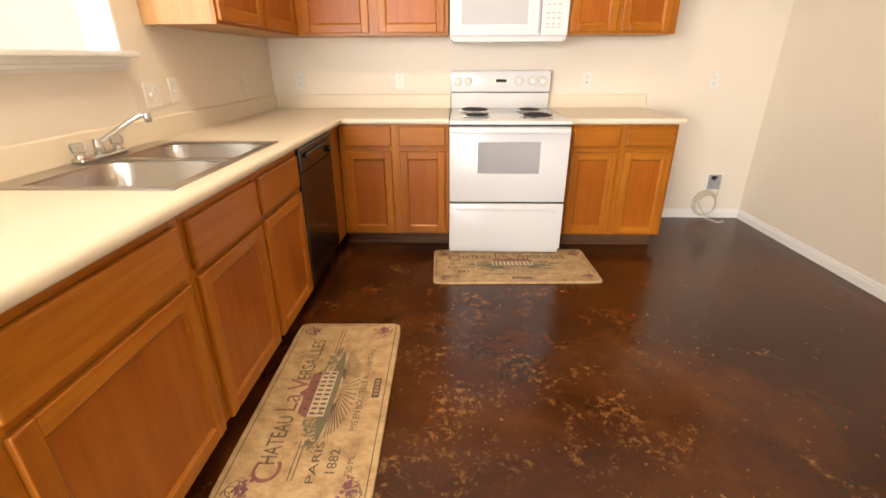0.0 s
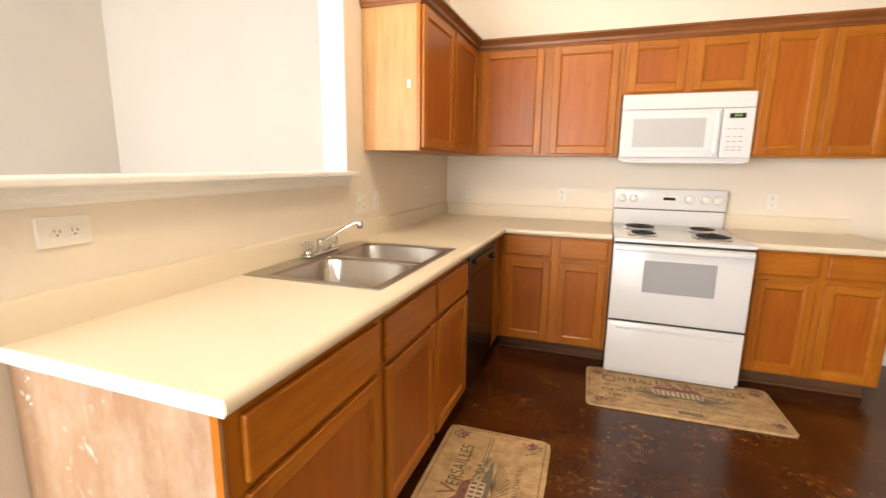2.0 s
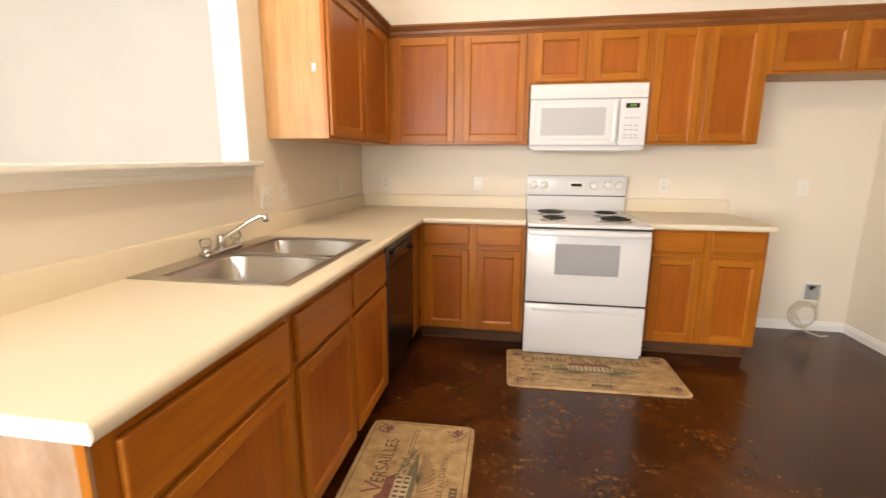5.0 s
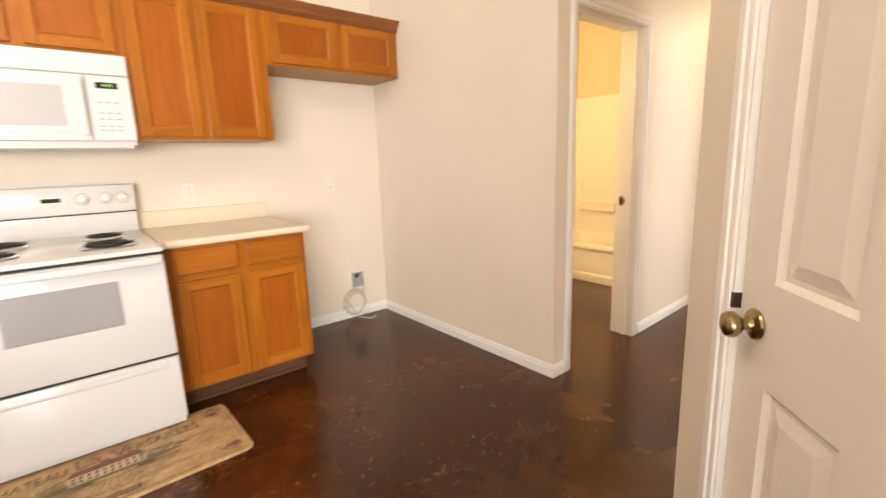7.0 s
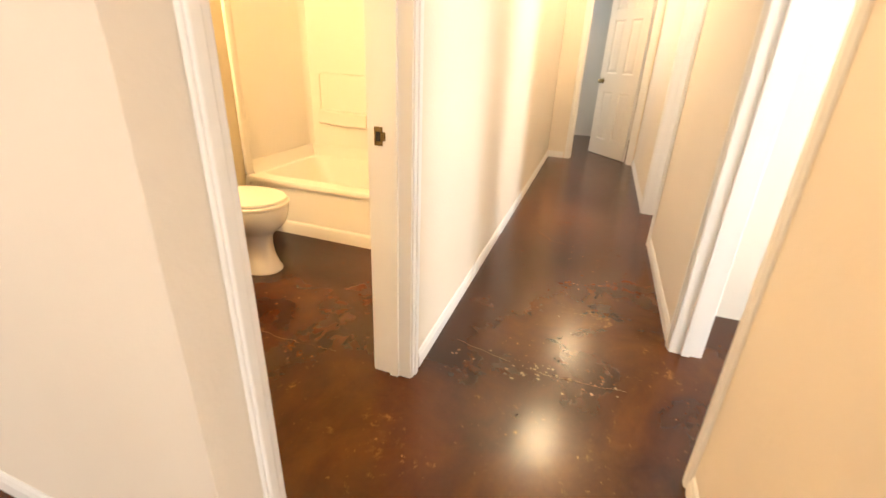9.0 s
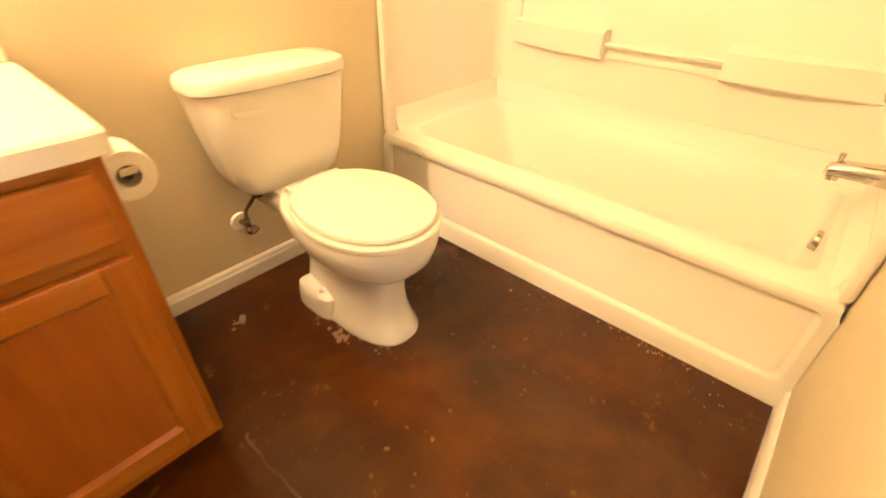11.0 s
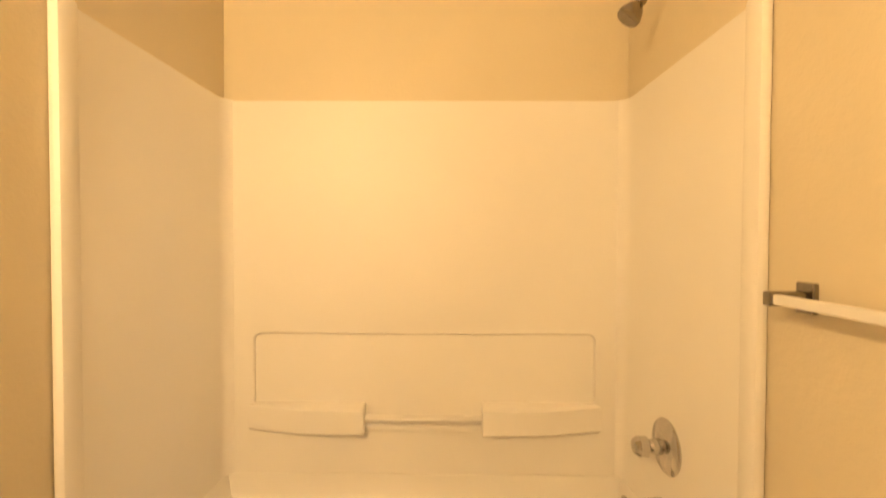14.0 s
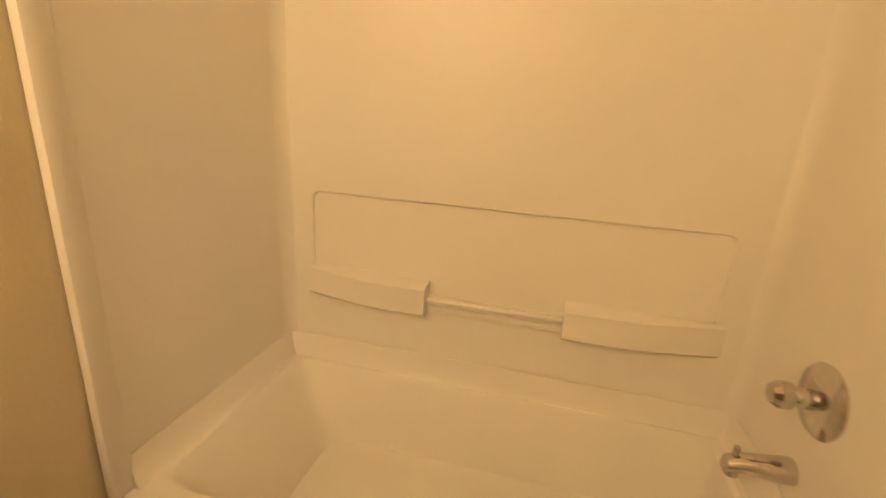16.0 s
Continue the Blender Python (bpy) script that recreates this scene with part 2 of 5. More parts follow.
# scuffed end panel of the peninsula
SCUFF, unt, ub = material("scuffed_panel", 0.5)
uv_ = place(unt)
base = ramp(unt, noise_at(unt, place(unt, (20, 20, 1.4)), 1.0, 5), [(0.3, (0.26, 0.145, 0.075)), (0.7, (0.36, 0.22, 0.125))])
sc1 = ramp(unt, noise_at(unt, place(unt, (1, 1, 0.6)), 7, 7, 0.7), [(0.45, (0, 0, 0)), (0.68, (0.6, 0.6, 0.6))])
base = mix(unt, sc1, base, (0.44, 0.34, 0.255))
sc2 = ramp(unt, noise_at(unt, place(unt, (16, 16, 5)), 1.0, 7, 0.75, 2.5), [(0.60, (0, 0, 0)), (0.74, (0.8, 0.8, 0.8))])
base = mix(unt, sc2, base, (0.6, 0.54, 0.47))
unt.links.new(base, ub.inputs["Base Color"])


# ---- building helpers ----
def box(bm, x0, x1, y0, y1, z0, z1, bevel=0.0, seg=2):
    r = bmesh.ops.create_cube(bm, size=1)
    vs = r["verts"]
    bmesh.ops.transform(bm, verts=vs, matrix=Matrix.Translation(((x0 + x1) / 2, (y0 + y1) / 2, (z0 + z1) / 2)) @ Matrix.Diagonal((abs(x1 - x0), abs(y1 - y0), abs(z1 - z0), 1)))
    if bevel:
        es = list({e for v in vs for e in v.link_edges})
        bmesh.ops.bevel(bm, geom=es, offset=bevel, segments=seg, affect="EDGES", profile=0.5)
    return bm


def boxes(*specs, bevel=0.0):
    bm = bmesh.new()
    for s in specs:
        box(bm, *s[:6], s[6] if len(s) > 6 else bevel)
    return bm


def cyl(bm, p0, p1, r0, r1=None, seg=24, bevel=0.0):
    p0, p1 = Vector(p0), Vector(p1)
    d = p1 - p0
    m = Matrix.Translation((p0 + p1) / 2) @ d.to_track_quat("Z", "Y").to_matrix().to_4x4()
    r = bmesh.ops.create_cone(bm, cap_ends=True, segments=seg, radius1=r0, radius2=r0 if r1 is None else r1, depth=d.length, matrix=m)
    if bevel:
        es = [e for e in {e for v in r["verts"] for e in v.link_edges} if any(len(f.verts) > 4 for f in e.link_faces)]
        bmesh.ops.bevel(bm, geom=es, offset=bevel, segments=2, affect="EDGES", profile=0.5)
    return bm


def tube(bm, pts, r, seg=10):
    pts = [Vector(p) for p in pts]
    rings = []
    for i, p in enumerate(pts):
        d = (pts[min(i + 1, len(pts) - 1)] - pts[max(i - 1, 0)]).normalized()
        q = d.to_track_quat("Z", "Y")
        rings.append([bm.verts.new(p + q @ Vector((math.cos(a) * r, math.sin(a) * r, 0))) for a in (2 * math.pi * k / seg for k in range(seg))])
    for a, b in zip(rings, rings[1:]):
        for k in range(seg):
            bm.faces.new((a[k], a[(k + 1) % seg], b[(k + 1) % seg], b[k]))
    bm.faces.new(rings[0][::-1])
    bm.faces.new(rings[-1])
    return bm


def ring(bm, z, cx, cy, rx, ry, power=2.0, seg=48, back=None):
    """A flat ring of vertices; power 2 is an ellipse, high powers near a rectangle; back: another half-depth for the +y side."""
    out = []
    for k in range(seg):
        a = 2 * math.pi * k / seg
        c, s = math.cos(a), math.sin(a)
        f = (abs(c) ** power + abs(s) ** power) ** (-1 / power)
        out.append(bm.verts.new((cx + rx * c * f, cy + (back if back is not None and s > 0 else ry) * s * f, z)))
    return out


def rounded(hy_, z0, z1, power):
    """An upright rounded rectangle of 96 points, half-width hy_ and from z0 to z1."""
    out = []
    for k in range(96):
        c, s2 = math.cos(2 * math.pi * k / 96), math.sin(2 * math.pi * k / 96)
        f = (abs(c) ** power + abs(s2) ** power) ** (-1 / power)
        out.append((hy_ * c * f, (z0 + z1) / 2 + (z1 - z0) / 2 * s2 * f))
    return out


def loft(bm, rings, cap0=True, cap1=True):
    n = len(rings[0])
    for a, b in zip(rings, rings[1:]):
        for k in range(n):
            bm.faces.new((a[k], a[(k + 1) % n], b[(k + 1) % n], b[k]))
    if cap0:
        bm.faces.new(rings[0][::-1])
    if cap1:
        bm.faces.new(rings[-1])
    return bm


def sweep(bm, profile, path, closed=False):
    """A profile of (out, up) carried along a path of plan points with mitred corners; out is to the path's right."""
    n = len(path)
    rings = []
    for i, p in enumerate(path):
        p = Vector(p)
        a = (p - Vector(path[i - 1])).normalized() if i else None
        b = (Vector(path[(i + 1) % n]) - p).normalized() if i < n - 1 else None
        a, b = a or b, b or a
        na, nb = Vector((a.y, -a.x)), Vector((b.y, -b.x))
        m = (na + nb) / (1 + na.dot(nb))
        rings.append([bm.verts.new((p.x + m.x * o, p.y + m.y * o, u)) for o, u in profile])
    k = len(profile)
    for r0, r1 in zip(rings, rings[1:]):
        for j in range(k):
            bm.faces.new((r0[j], r0[(j + 1) % k], r1[(j + 1) % k], r1[j]))
    bm.faces.new(rings[0])
    bm.faces.new(rings[-1][::-1])
    return bm


def mesh_object(name, bm, mat, smooth=False):
    bmesh.ops.recalc_face_normals(bm, faces=bm.faces)
    me = bpy.data.meshes.new(name)
    bm.to_mesh(me)
    bm.free()
    me.materials.append(mat)
    if smooth:
        for p in me.polygons:
            p.use_smooth = True
        me.set_sharp_from_angle(angle=radians(38))
    return new(name, me)


def part(name, bm, mat, parent, label="", smooth=False):
    ob = mesh_object(name, bm, mat, smooth)
    ob.parent = parent
    ob.matrix_parent_inverse = Matrix.Identity(4)
    if label:
        ob["label"] = label
    if name in ("key_marks", "printed_trees", "printed_grape", "border_line", "printed_window", "scuff_marks"):
        ob["kind"] = "stuff"
    return ob


def thing(name, label, category, group="", kind=""):
    return tagged(new(name), label, category, group, kind)


def solid(name, bm, mat, label, category, group="", kind="", smooth=False):
    return tagged(mesh_object(name, bm, mat, smooth), label, category, group, kind)


def structure(name, bm, mat, label, category):
    return tagged(mesh_object(name, bm, mat), label, category, "", "structure")


def turned(ob, m):
    ob.matrix_world = m
    return ob


def cells(xs, ys, holes, z0, z1):
    """One closed slab over a grid of plan cells, less the cells named in holes."""
    bm = bmesh.new()
    vs = {(i, j, k): bm.verts.new((x, y, z)) for i, x in enumerate(xs) for j, y in enumerate(ys) for k, z in enumerate((z0, z1))}
    full = {(i, j) for i in range(len(xs) - 1) for j in range(len(ys) - 1)} - set(holes)
    for i, j in full:
        for k in (0, 1):
            bm.faces.new([vs[i, j, k], vs[i + 1, j, k], vs[i + 1, j + 1, k], vs[i, j + 1, k]])
        for di, dj, a, c in ((-1, 0, (i, j), (i, j + 1)), (1, 0, (i + 1, j), (i + 1, j + 1)), (0, -1, (i, j), (i + 1, j)), (0, 1, (i, j + 1), (i + 1, j + 1))):
            if (i + di, j + dj) not in full:
                bm.faces.new([vs[(*a, 0)], vs[(*c, 0)], vs[(*c, 1)], vs[(*a, 1)]])
    bmesh.ops.delete(bm, geom=[v for v in bm.verts if not v.link_faces], context="VERTS")
    return bm


# ---- the building ----
YN, XW, XE, YH, YB, YS = 4.275, -1.365, 2.535, 2.485, 2.635, 1.475
XF, YBN = 8.0, 4.215
H = 3.3
structure("floor", boxes((-5.7, 10.2, -3.7, 4.5, -0.12, 0)), FLOOR, "dark brown stained concrete floor with worn tan flecks", "floor")
structure("wall_north", boxes((-5.62, XW - 0.135, YN, YN + 0.12, 0, H)), WALL_LIVING, "pale grey-beige painted living room wall", "wall")
structure("wall_kitchen", boxes((XW - 0.135, XE, YN, YN + 0.12, 0, H)), WALL, "beige painted kitchen wall behind the range", "wall")
structure("wall_west", boxes((-5.62, -5.5, -3.62, YN, 0, H)), WALL_LIVING, "pale grey-beige painted living room wall", "wall")
structure("wall_south", boxes((-5.62, -4.7, -3.62, -3.5, 0, H), (-4.7, -2.5, -3.62, -3.5, 0, 0.5), (-4.7, -2.5, -3.62, -3.5, 2.45, H), (-2.5, -2.3, -3.62, -3.5, 0, H),
                              (-2.3, -0.7, -3.62, -3.5, 2.45, H), (-2.3, -0.7, -3.62, -3.5, 0, 0.2), (-0.7, 0.99, -3.62, -3.5, 0, H)), WALL_LIVING, "beige painted wall with two large windows", "wall")
structure("wall_kitchen_west", boxes((XW - 0.135, XW, 2.61, YN, 0, H)), WALL, "beige painted wall beside the sink counter", "wall")
structure("wall_half", boxes((XW - 0.105, XW, 0.91, 2.608, 0, 1.255)), WALL, "beige half wall behind the sink counter", "wall")
structure("wall_kitchen_east", boxes((XE, XE + 0.115, YH + 0.002, YN + 0.12, 0, H)), WALL, "beige painted wall beside the refrigerator space", "wall")
structure("wall_hall_north", boxes((XE + 0.1155, 2.682, YH, YB, 0, H), (2.682, 3.45, YH, YB, 2.06, H), (3.45, 3.47, YH, YB, 0, H)), WALL, "beige painted hall wall with the bathroom doorway", "wall")
structure("wall_bath_south", boxes((3.4705, 5.268, YH + 0.06, YB, 0, H)), WALL_BATH, "warm yellow-beige painted bathroom wall with a towel bar", "wall")
# past the bathroom the hall runs a little askew
ASKEW = 1.9
HALL_N, HALL_S = pose(3.468, YH, 0, 0, 0, ASKEW), pose(4.08, YS, 0, 0, 0, ASKEW)
turned(structure("wall_hall_north_far", boxes((0, 4.55, 0, 0.05, 0, H)), WALL, "beige painted hall wall past the bathroom doorway", "wall"), HALL_N)
structure("wall_hall_south", boxes((1.76, 3.34, YS - 0.12, YS, 0, H), (3.34, 4.08, YS - 0.12, YS, 2.06, H)), WALL, "beige painted hall wall with a bedroom doorway", "wall")
turned(structure("wall_hall_south_far", boxes((0, 1.30, -0.12, 0, 0, H), (1.30, 2.04, -0.12, 0, 2.06, H), (2.04, 3.93, -0.12, 0, 0, H)), WALL, "beige painted hall wall with a second doorway", "wall"), HALL_S)
structure("wall_hall_end", boxes((XF, XF + 0.12, 0.3, 1.66, 0, H), (XF, XF + 0.12, 1.66, 2.38, 2.04, H), (XF, XF + 0.12, 2.38, 3.8, 0, H)), WALL, "beige painted wall at the end of the hall", "wall")
structure("wall_hall_header", boxes((XE, XE + 0.1, YS, YH, 2.62, H)), WALL, "beige painted wall above the hall entrance", "wall")
structure("wall_bath_east", boxes((5.27, 5.39, YB - 0.08, YN, 0, H)), WALL_BATH, "warm yellow-beige painted wall behind the tub", "wall")
structure("wall_bath_north", boxes((XE + 0.117, 5.268, YBN, YN + 0.12, 0, H)), WALL_BATH, "warm yellow-beige painted bathroom wall behind the toilet", "wall")
structure("wall_pantry_side", boxes((0.87, 0.99, -3.5, 0.50, 0, H)), WALL, "beige painted wall beside the pantry", "wall")
for nm, x0, x1, w0, w1 in (("wall_bedroom_1", 1.9, 4.6, 2.5, 3.7), ("wall_bedroom_2", 4.7, 7.6, 6.1, 7.3)):
    structure(nm, boxes((x0, x0 + 0.1, -1.1, YS - 0.122, 0, 2.6), (x1 - 0.1, x1, -1.1, YS - 0.122, 0, 2.6), (x0 + 0.1, w0, -1.1, -0.98, 0, 2.6), (w1, x1 - 0.1, -1.1, -0.98, 0, 2.6),
                        (w0, w1, -1.1, -0.98, 0, 0.9), (w0, w1, -1.1, -0.98, 2.1, 2.6)), WALL_LIVING, "pale painted bedroom wall with a window", "wall")
structure("wall_far_room", boxes((XF + 0.12, 10.0, 3.8, 3.9, 0, 2.6), (XF + 0.12, 10.0, 0.2, 0.3, 0, 2.6), (9.9, 10.0, 0.3, 2.7, 0, 2.6), (9.9, 10.0, 2.7, 3.8, 0, 0.9), (9.9, 10.0, 2.7, 3.8, 2.2, 2.6)), WALL_LIVING, "pale painted wall of the far room with a window", "wall")
structure("ceiling", boxes((-5.62, XE + 0.1, -3.62, YN + 0.12, H, H + 0.1)), CEIL, "white textured ceiling of the kitchen and living room", "ceiling")
structure("ceiling_hall", boxes((XE + 0.1, 5.27, YS, YH + 0.1, 2.62, 2.70), (5.27, XF, YS, 2.75, 2.62, 2.70)), CEIL, "white textured hall ceiling", "ceiling")
structure("ceiling_bath", boxes((XE + 0.115, 5.27, YB, YN, 2.95, 3.03)), CEIL, "white textured bathroom ceiling", "ceiling")
structure("ceiling_bedroom", boxes((1.9, 7.6, -1.1, YS - 0.12, 2.6, 2.68)), CEIL, "white bedroom ceiling", "ceiling")
structure("ceiling_far_room", boxes((XF + 0.12, 10.0, 0.2, 3.9, 2.6, 2.68)), CEIL, "white ceiling of the far room", "ceiling")

# the slanting pantry wall, with its opening, in its own frame: x along the wall from the hall corner, y into the pantry
SLANT = Matrix(((-0.7071, 0.7071, 0, 1.76), (-0.7071, -0.7071, 0, YS), (0, 0, 1, 0), (0, 0, 0, 1)))
DX0, DX1 = 0.22, 0.93
turned(structure("wall_pantry", boxes((0.0, DX0 - 0.02, 0, 0.12, 0, H), (DX0 - 0.02, DX1 + 0.02, 0, 0.12, 2.06, H), (DX1 + 0.02, 1.3, 0, 0.12, 0, H)), WALL, "beige painted slanting wall around the pantry door", "wall"), SLANT)

BASE = [(0, 0), (0.012, 0), (0.012, 0.048), (0.008, 0.058), (0.008, 0.066), (0.003, 0.076), (0, 0.076)]
for path in ([(1.66, YN), (XE, YN), (XE, YH), (2.636, YH)], [(-5.5, -3.5), (-5.5, YN), (XW - 0.135, YN), (XW - 0.135, 2.62)], [(XW - 0.105, 2.60), (XW - 0.105, 0.91)],
             [(3.51, YH + 0.002), (7.99, YH + 0.150)], [(3.29, YS), (1.76, YS), (1.76 - 0.22 * 0.7071, YS - 0.22 * 0.7071)], [(XF, YS + 0.130), (6.18, YS + 0.0697)], [(5.32, YS + 0.0412), (4.145, YS + 0.0022)],
             [(XF, YH + 0.15), (XF, 2.44)], [(3.45, YBN), (4.479, YBN)], [(4.479, YB), (3.51, YB)], [(0.87, 0.4), (0.87, -3.5)]):
    structure("baseboard", sweep(bmesh.new(), BASE, path), TRIM, "white moulded baseboard along the wall", "baseboard")


def casing(name, width, height, label, depth=0.12, both=True):
    """Jamb and casing round an opening, in the opening's frame: x across, y into the wall."""
    th = tagged(new(name), label, "door frame", "", "structure")
    part("jamb", boxes((-0.018, 0.0, -0.004, depth + 0.004, 0, height), (width, width + 0.018, -0.004, depth + 0.004, 0, height), (-0.018, width + 0.018, -0.004, depth + 0.004, height, height + 0.018)), TRIM, th)
    part("door_stop", boxes((0, 0.011, 0.045, 0.08, 0, height - 0.011), (width - 0.011, width, 0.045, 0.08, 0, height - 0.011), (0, width, 0.045, 0.08, height - 0.011, height)), TRIM, th)
    for face, s in ((0, -1), (depth, 1)) if both else ((0, -1),):
        for a, b_ in ((-0.062, -0.006), (width + 0.006, width + 0.062)):
            part("casing_leg", boxes((a, b_, face, face + s * 0.011, 0, height + 0.006, 0.003), (a + 0.008 if a < 0 else a + 0.02, b_ - 0.02 if a < 0 else b_ - 0.008, face, face + s * 0.017, 0, height + 0.006, 0.004)), TRIM, th)
        part("casing_head", boxes((-0.062, width + 0.062, face, face + s * 0.011, height + 0.006, height + 0.062, 0.003), (-0.054, width + 0.054, face, face + s * 0.017, height + 0.026, height + 0.054, 0.004)), TRIM, th)
    return th


turned(casing("door_frame_pantry", DX1 - DX0, 2.04, "white moulded casing round the pantry door", both=False), SLANT @ pose(DX0, 0, 0))
turned(casing("door_frame_bathroom", 0.73, 2.04, "white moulded casing round the bathroom doorway", YB - YH), pose(2.70, YH, 0))
turned(casing("door_frame_bedroom", 0.70, 2.04, "white moulded casing round a hall doorway"), pose(4.06, YS, 0, 0, 0, 180))
turned(casing("door_frame_bedroom", 0.70, 2.04, "white moulded casing round a hall doorway"), HALL_S @ pose(2.02, 0, 0, 0, 0, 180))
turned(casing("door_frame_far", 0.68, 2.02, "white moulded casing round the doorway at the hall's end"), pose(XF, 2.36, 0, 0, 0, -90))


def knob(parent, x, z, y0, s):
    k = bmesh.new()
    prof = [(0.031, 0.0), (0.033, 0.004), (0.03, 0.009), (0.016, 0.013), (0.0125, 0.02), (0.0125, 0.03), (0.02, 0.036), (0.0265, 0.045), (0.0275, 0.053), (0.024, 0.061), (0.014, 0.066), (0.004, 0.067)]
    rings = []
    for r, d in prof:
        rings.append([k.verts.new((x + math.cos(a) * r, y0 + s * d, z + math.sin(a) * r)) for a in (2 * math.pi * i / 28 for i in range(28))])
    return part("door_knob", loft(k, rings), BRASS, parent, "antique brass round knob", True)


def panel_door(name, w, h, label, knob_x, sides=(-1, 1)):
    """A six-panel door in its own frame: hinge at x 0 or w, y from 0 (front) to 0.035."""
    th = thing(name, label, "door")
    st, mid_, t = 0.105, 0.10, 0.035
    pw = (w - 2 * st - mid_) / 2
    rows = [(0.20, 0.785), (1.0, 1.60), (1.70, h - 0.115)]
    spec = [(0, st, 0, t, 0, h), (w - st, w, 0, t, 0, h), (st + pw, st + pw + mid_, 0, t, 0, h)]
    zs = [0.0] + [v for r in rows for v in r] + [h]
    for i in range(0, len(zs), 2):
        spec += [(st, st + pw, 0, t, zs[i], zs[i + 1]), (st + pw + mid_, w - st, 0, t, zs[i], zs[i + 1])]
    part("door_slab", boxes(*spec), DOORPAINT, th)
    for z0, z1 in rows:
        for x0 in (st, st + pw + mid_):
            bm = bmesh.new()
            for y_out, y_in in ((0.0, 0.010), (t, t - 0.010)):
                def rect(d, y):
                    return [bm.verts.new((a, y, b_)) for a, b_ in ((x0 + d, z0 + d), (x0 + pw - d, z0 + d), (x0 + pw - d, z1 - d), (x0 + d, z1 - d))]
                loft(bm, [rect(0, y_out), rect(0.012, y_in), rect(0.022, y_in), rect(0.05, y_out + (0.003 if y_out == 0 else -0.003))], cap0=False)
            part("door_panel", bm, DOORPAINT, th)
    for s in sides:
        knob(th, knob_x, 0.905, 0.0 if s < 0 else t, s)
    return th


pd = panel_door("door_1", DX1 - DX0 - 0.006, 2.03, "closed cream six-panel pantry door with a brass knob", 0.06, (-1,))
turned(pd, SLANT @ pose(DX0 + 0.003, 0.012, 0.006))
turned(solid("strike_plate", boxes((0.0, 0.012, -0.006, 0.02, 0.925, 0.96, 0.002)), DARKMETAL, "dark metal strike plate on the pantry jamb", "strike plate"), SLANT @ pose(DX0 - 0.01, 0, 0))
bd = panel_door("door_2", 0.69, 2.03, "open cream six-panel bathroom door standing against the wall", 0.63)
turned(bd, pose(2.735, 2.66, 0.006, 0, 0, 88))
fd = panel_door("door_3", 0.67, 2.0, "open white six-panel door at the hall's end", 0.61)
turned(fd, pose(XF + 0.14, 1.70, 0.006, 0, 0, 42))
sp_ = thing("strike_plate", "aged brass strike plate on the bathroom jamb", "strike plate")
part("plate", boxes((3.4265, 3.4325, 2.585, 2.615, 0.922, 0.983, 0.002), (3.4265, 3.4325, 2.575, 2.586, 0.938, 0.967, 0.002)), BRASS, sp_)
part("latch_hole", boxes((3.4255, 3.4268, 2.592, 2.608, 0.937, 0.968)), SHADE, sp_)

# windows behind the walk
for nm, x0, x1, z0, z1 in (("window_1", -4.7, -2.5, 0.5, 2.45), ("window_2", -2.3, -0.7, 0.2, 2.45)):
    w = tagged(new(nm), "white framed window in the south wall", "window", "", "structure")
    part("window_frame", boxes((x0, x0 + 0.05, -3.6, -3.54, z0, z1), (x1 - 0.05, x1, -3.6, -3.54, z0, z1), (x0, x1, -3.6, -3.54, z0, z0 + 0.05), (x0, x1, -3.6, -3.54, z1 - 0.05, z1), ((x0 + x1) / 2 - 0.03, (x0 + x1) / 2 + 0.03, -3.6, -3.54, z0, z1)), TRIM, w)
    for a, b_ in ((x0 + 0.05, (x0 + x1) / 2 - 0.03), ((x0 + x1) / 2 + 0.03, x1 - 0.05)):
        pn = part("pane", boxes((a, b_, -3.575, -3.569, z0 + 0.05, z1 - 0.05)), GLASS, w)
        pn.visible_shadow = False

# cap of the half wall and the jamb of the pass-through
cap = thing("pony_wall_cap", "white moulded wooden cap on the half wall", "wall cap")
part("cap_board", boxes((-1.515, -1.285, 0.862, 2.605, 1.284, 1.308, 0.006)), TRIM, cap)
CROWNP = [(0.0, 1.232), (0.008, 1.232), (0.010, 1.242), (0.016, 1.244), (0.018, 1.258), (0.025, 1.262), (0.029, 1.284), (0.0, 1.284)]
part("cap_moulding", sweep(bmesh.new(), CROWNP, [(XW - 0.107, 2.605), (XW - 0.107, 0.894), (XW + 0.002, 0.894), (XW + 0.002, 2.605)]), TRIM, cap)
structure("trim_half_wall_end", boxes((XW - 0.107, XW + 0.002, 0.894, 0.909, 0, 1.231, 0.003)), TRIM, "white painted end board of the half wall", "trim")
structure("trim_pass_through", boxes((XW - 0.14, XW + 0.004, 2.592, 2.609, 1.303, H, 0.002)), TRIM, "white painted jamb of the pass-through", "trim")


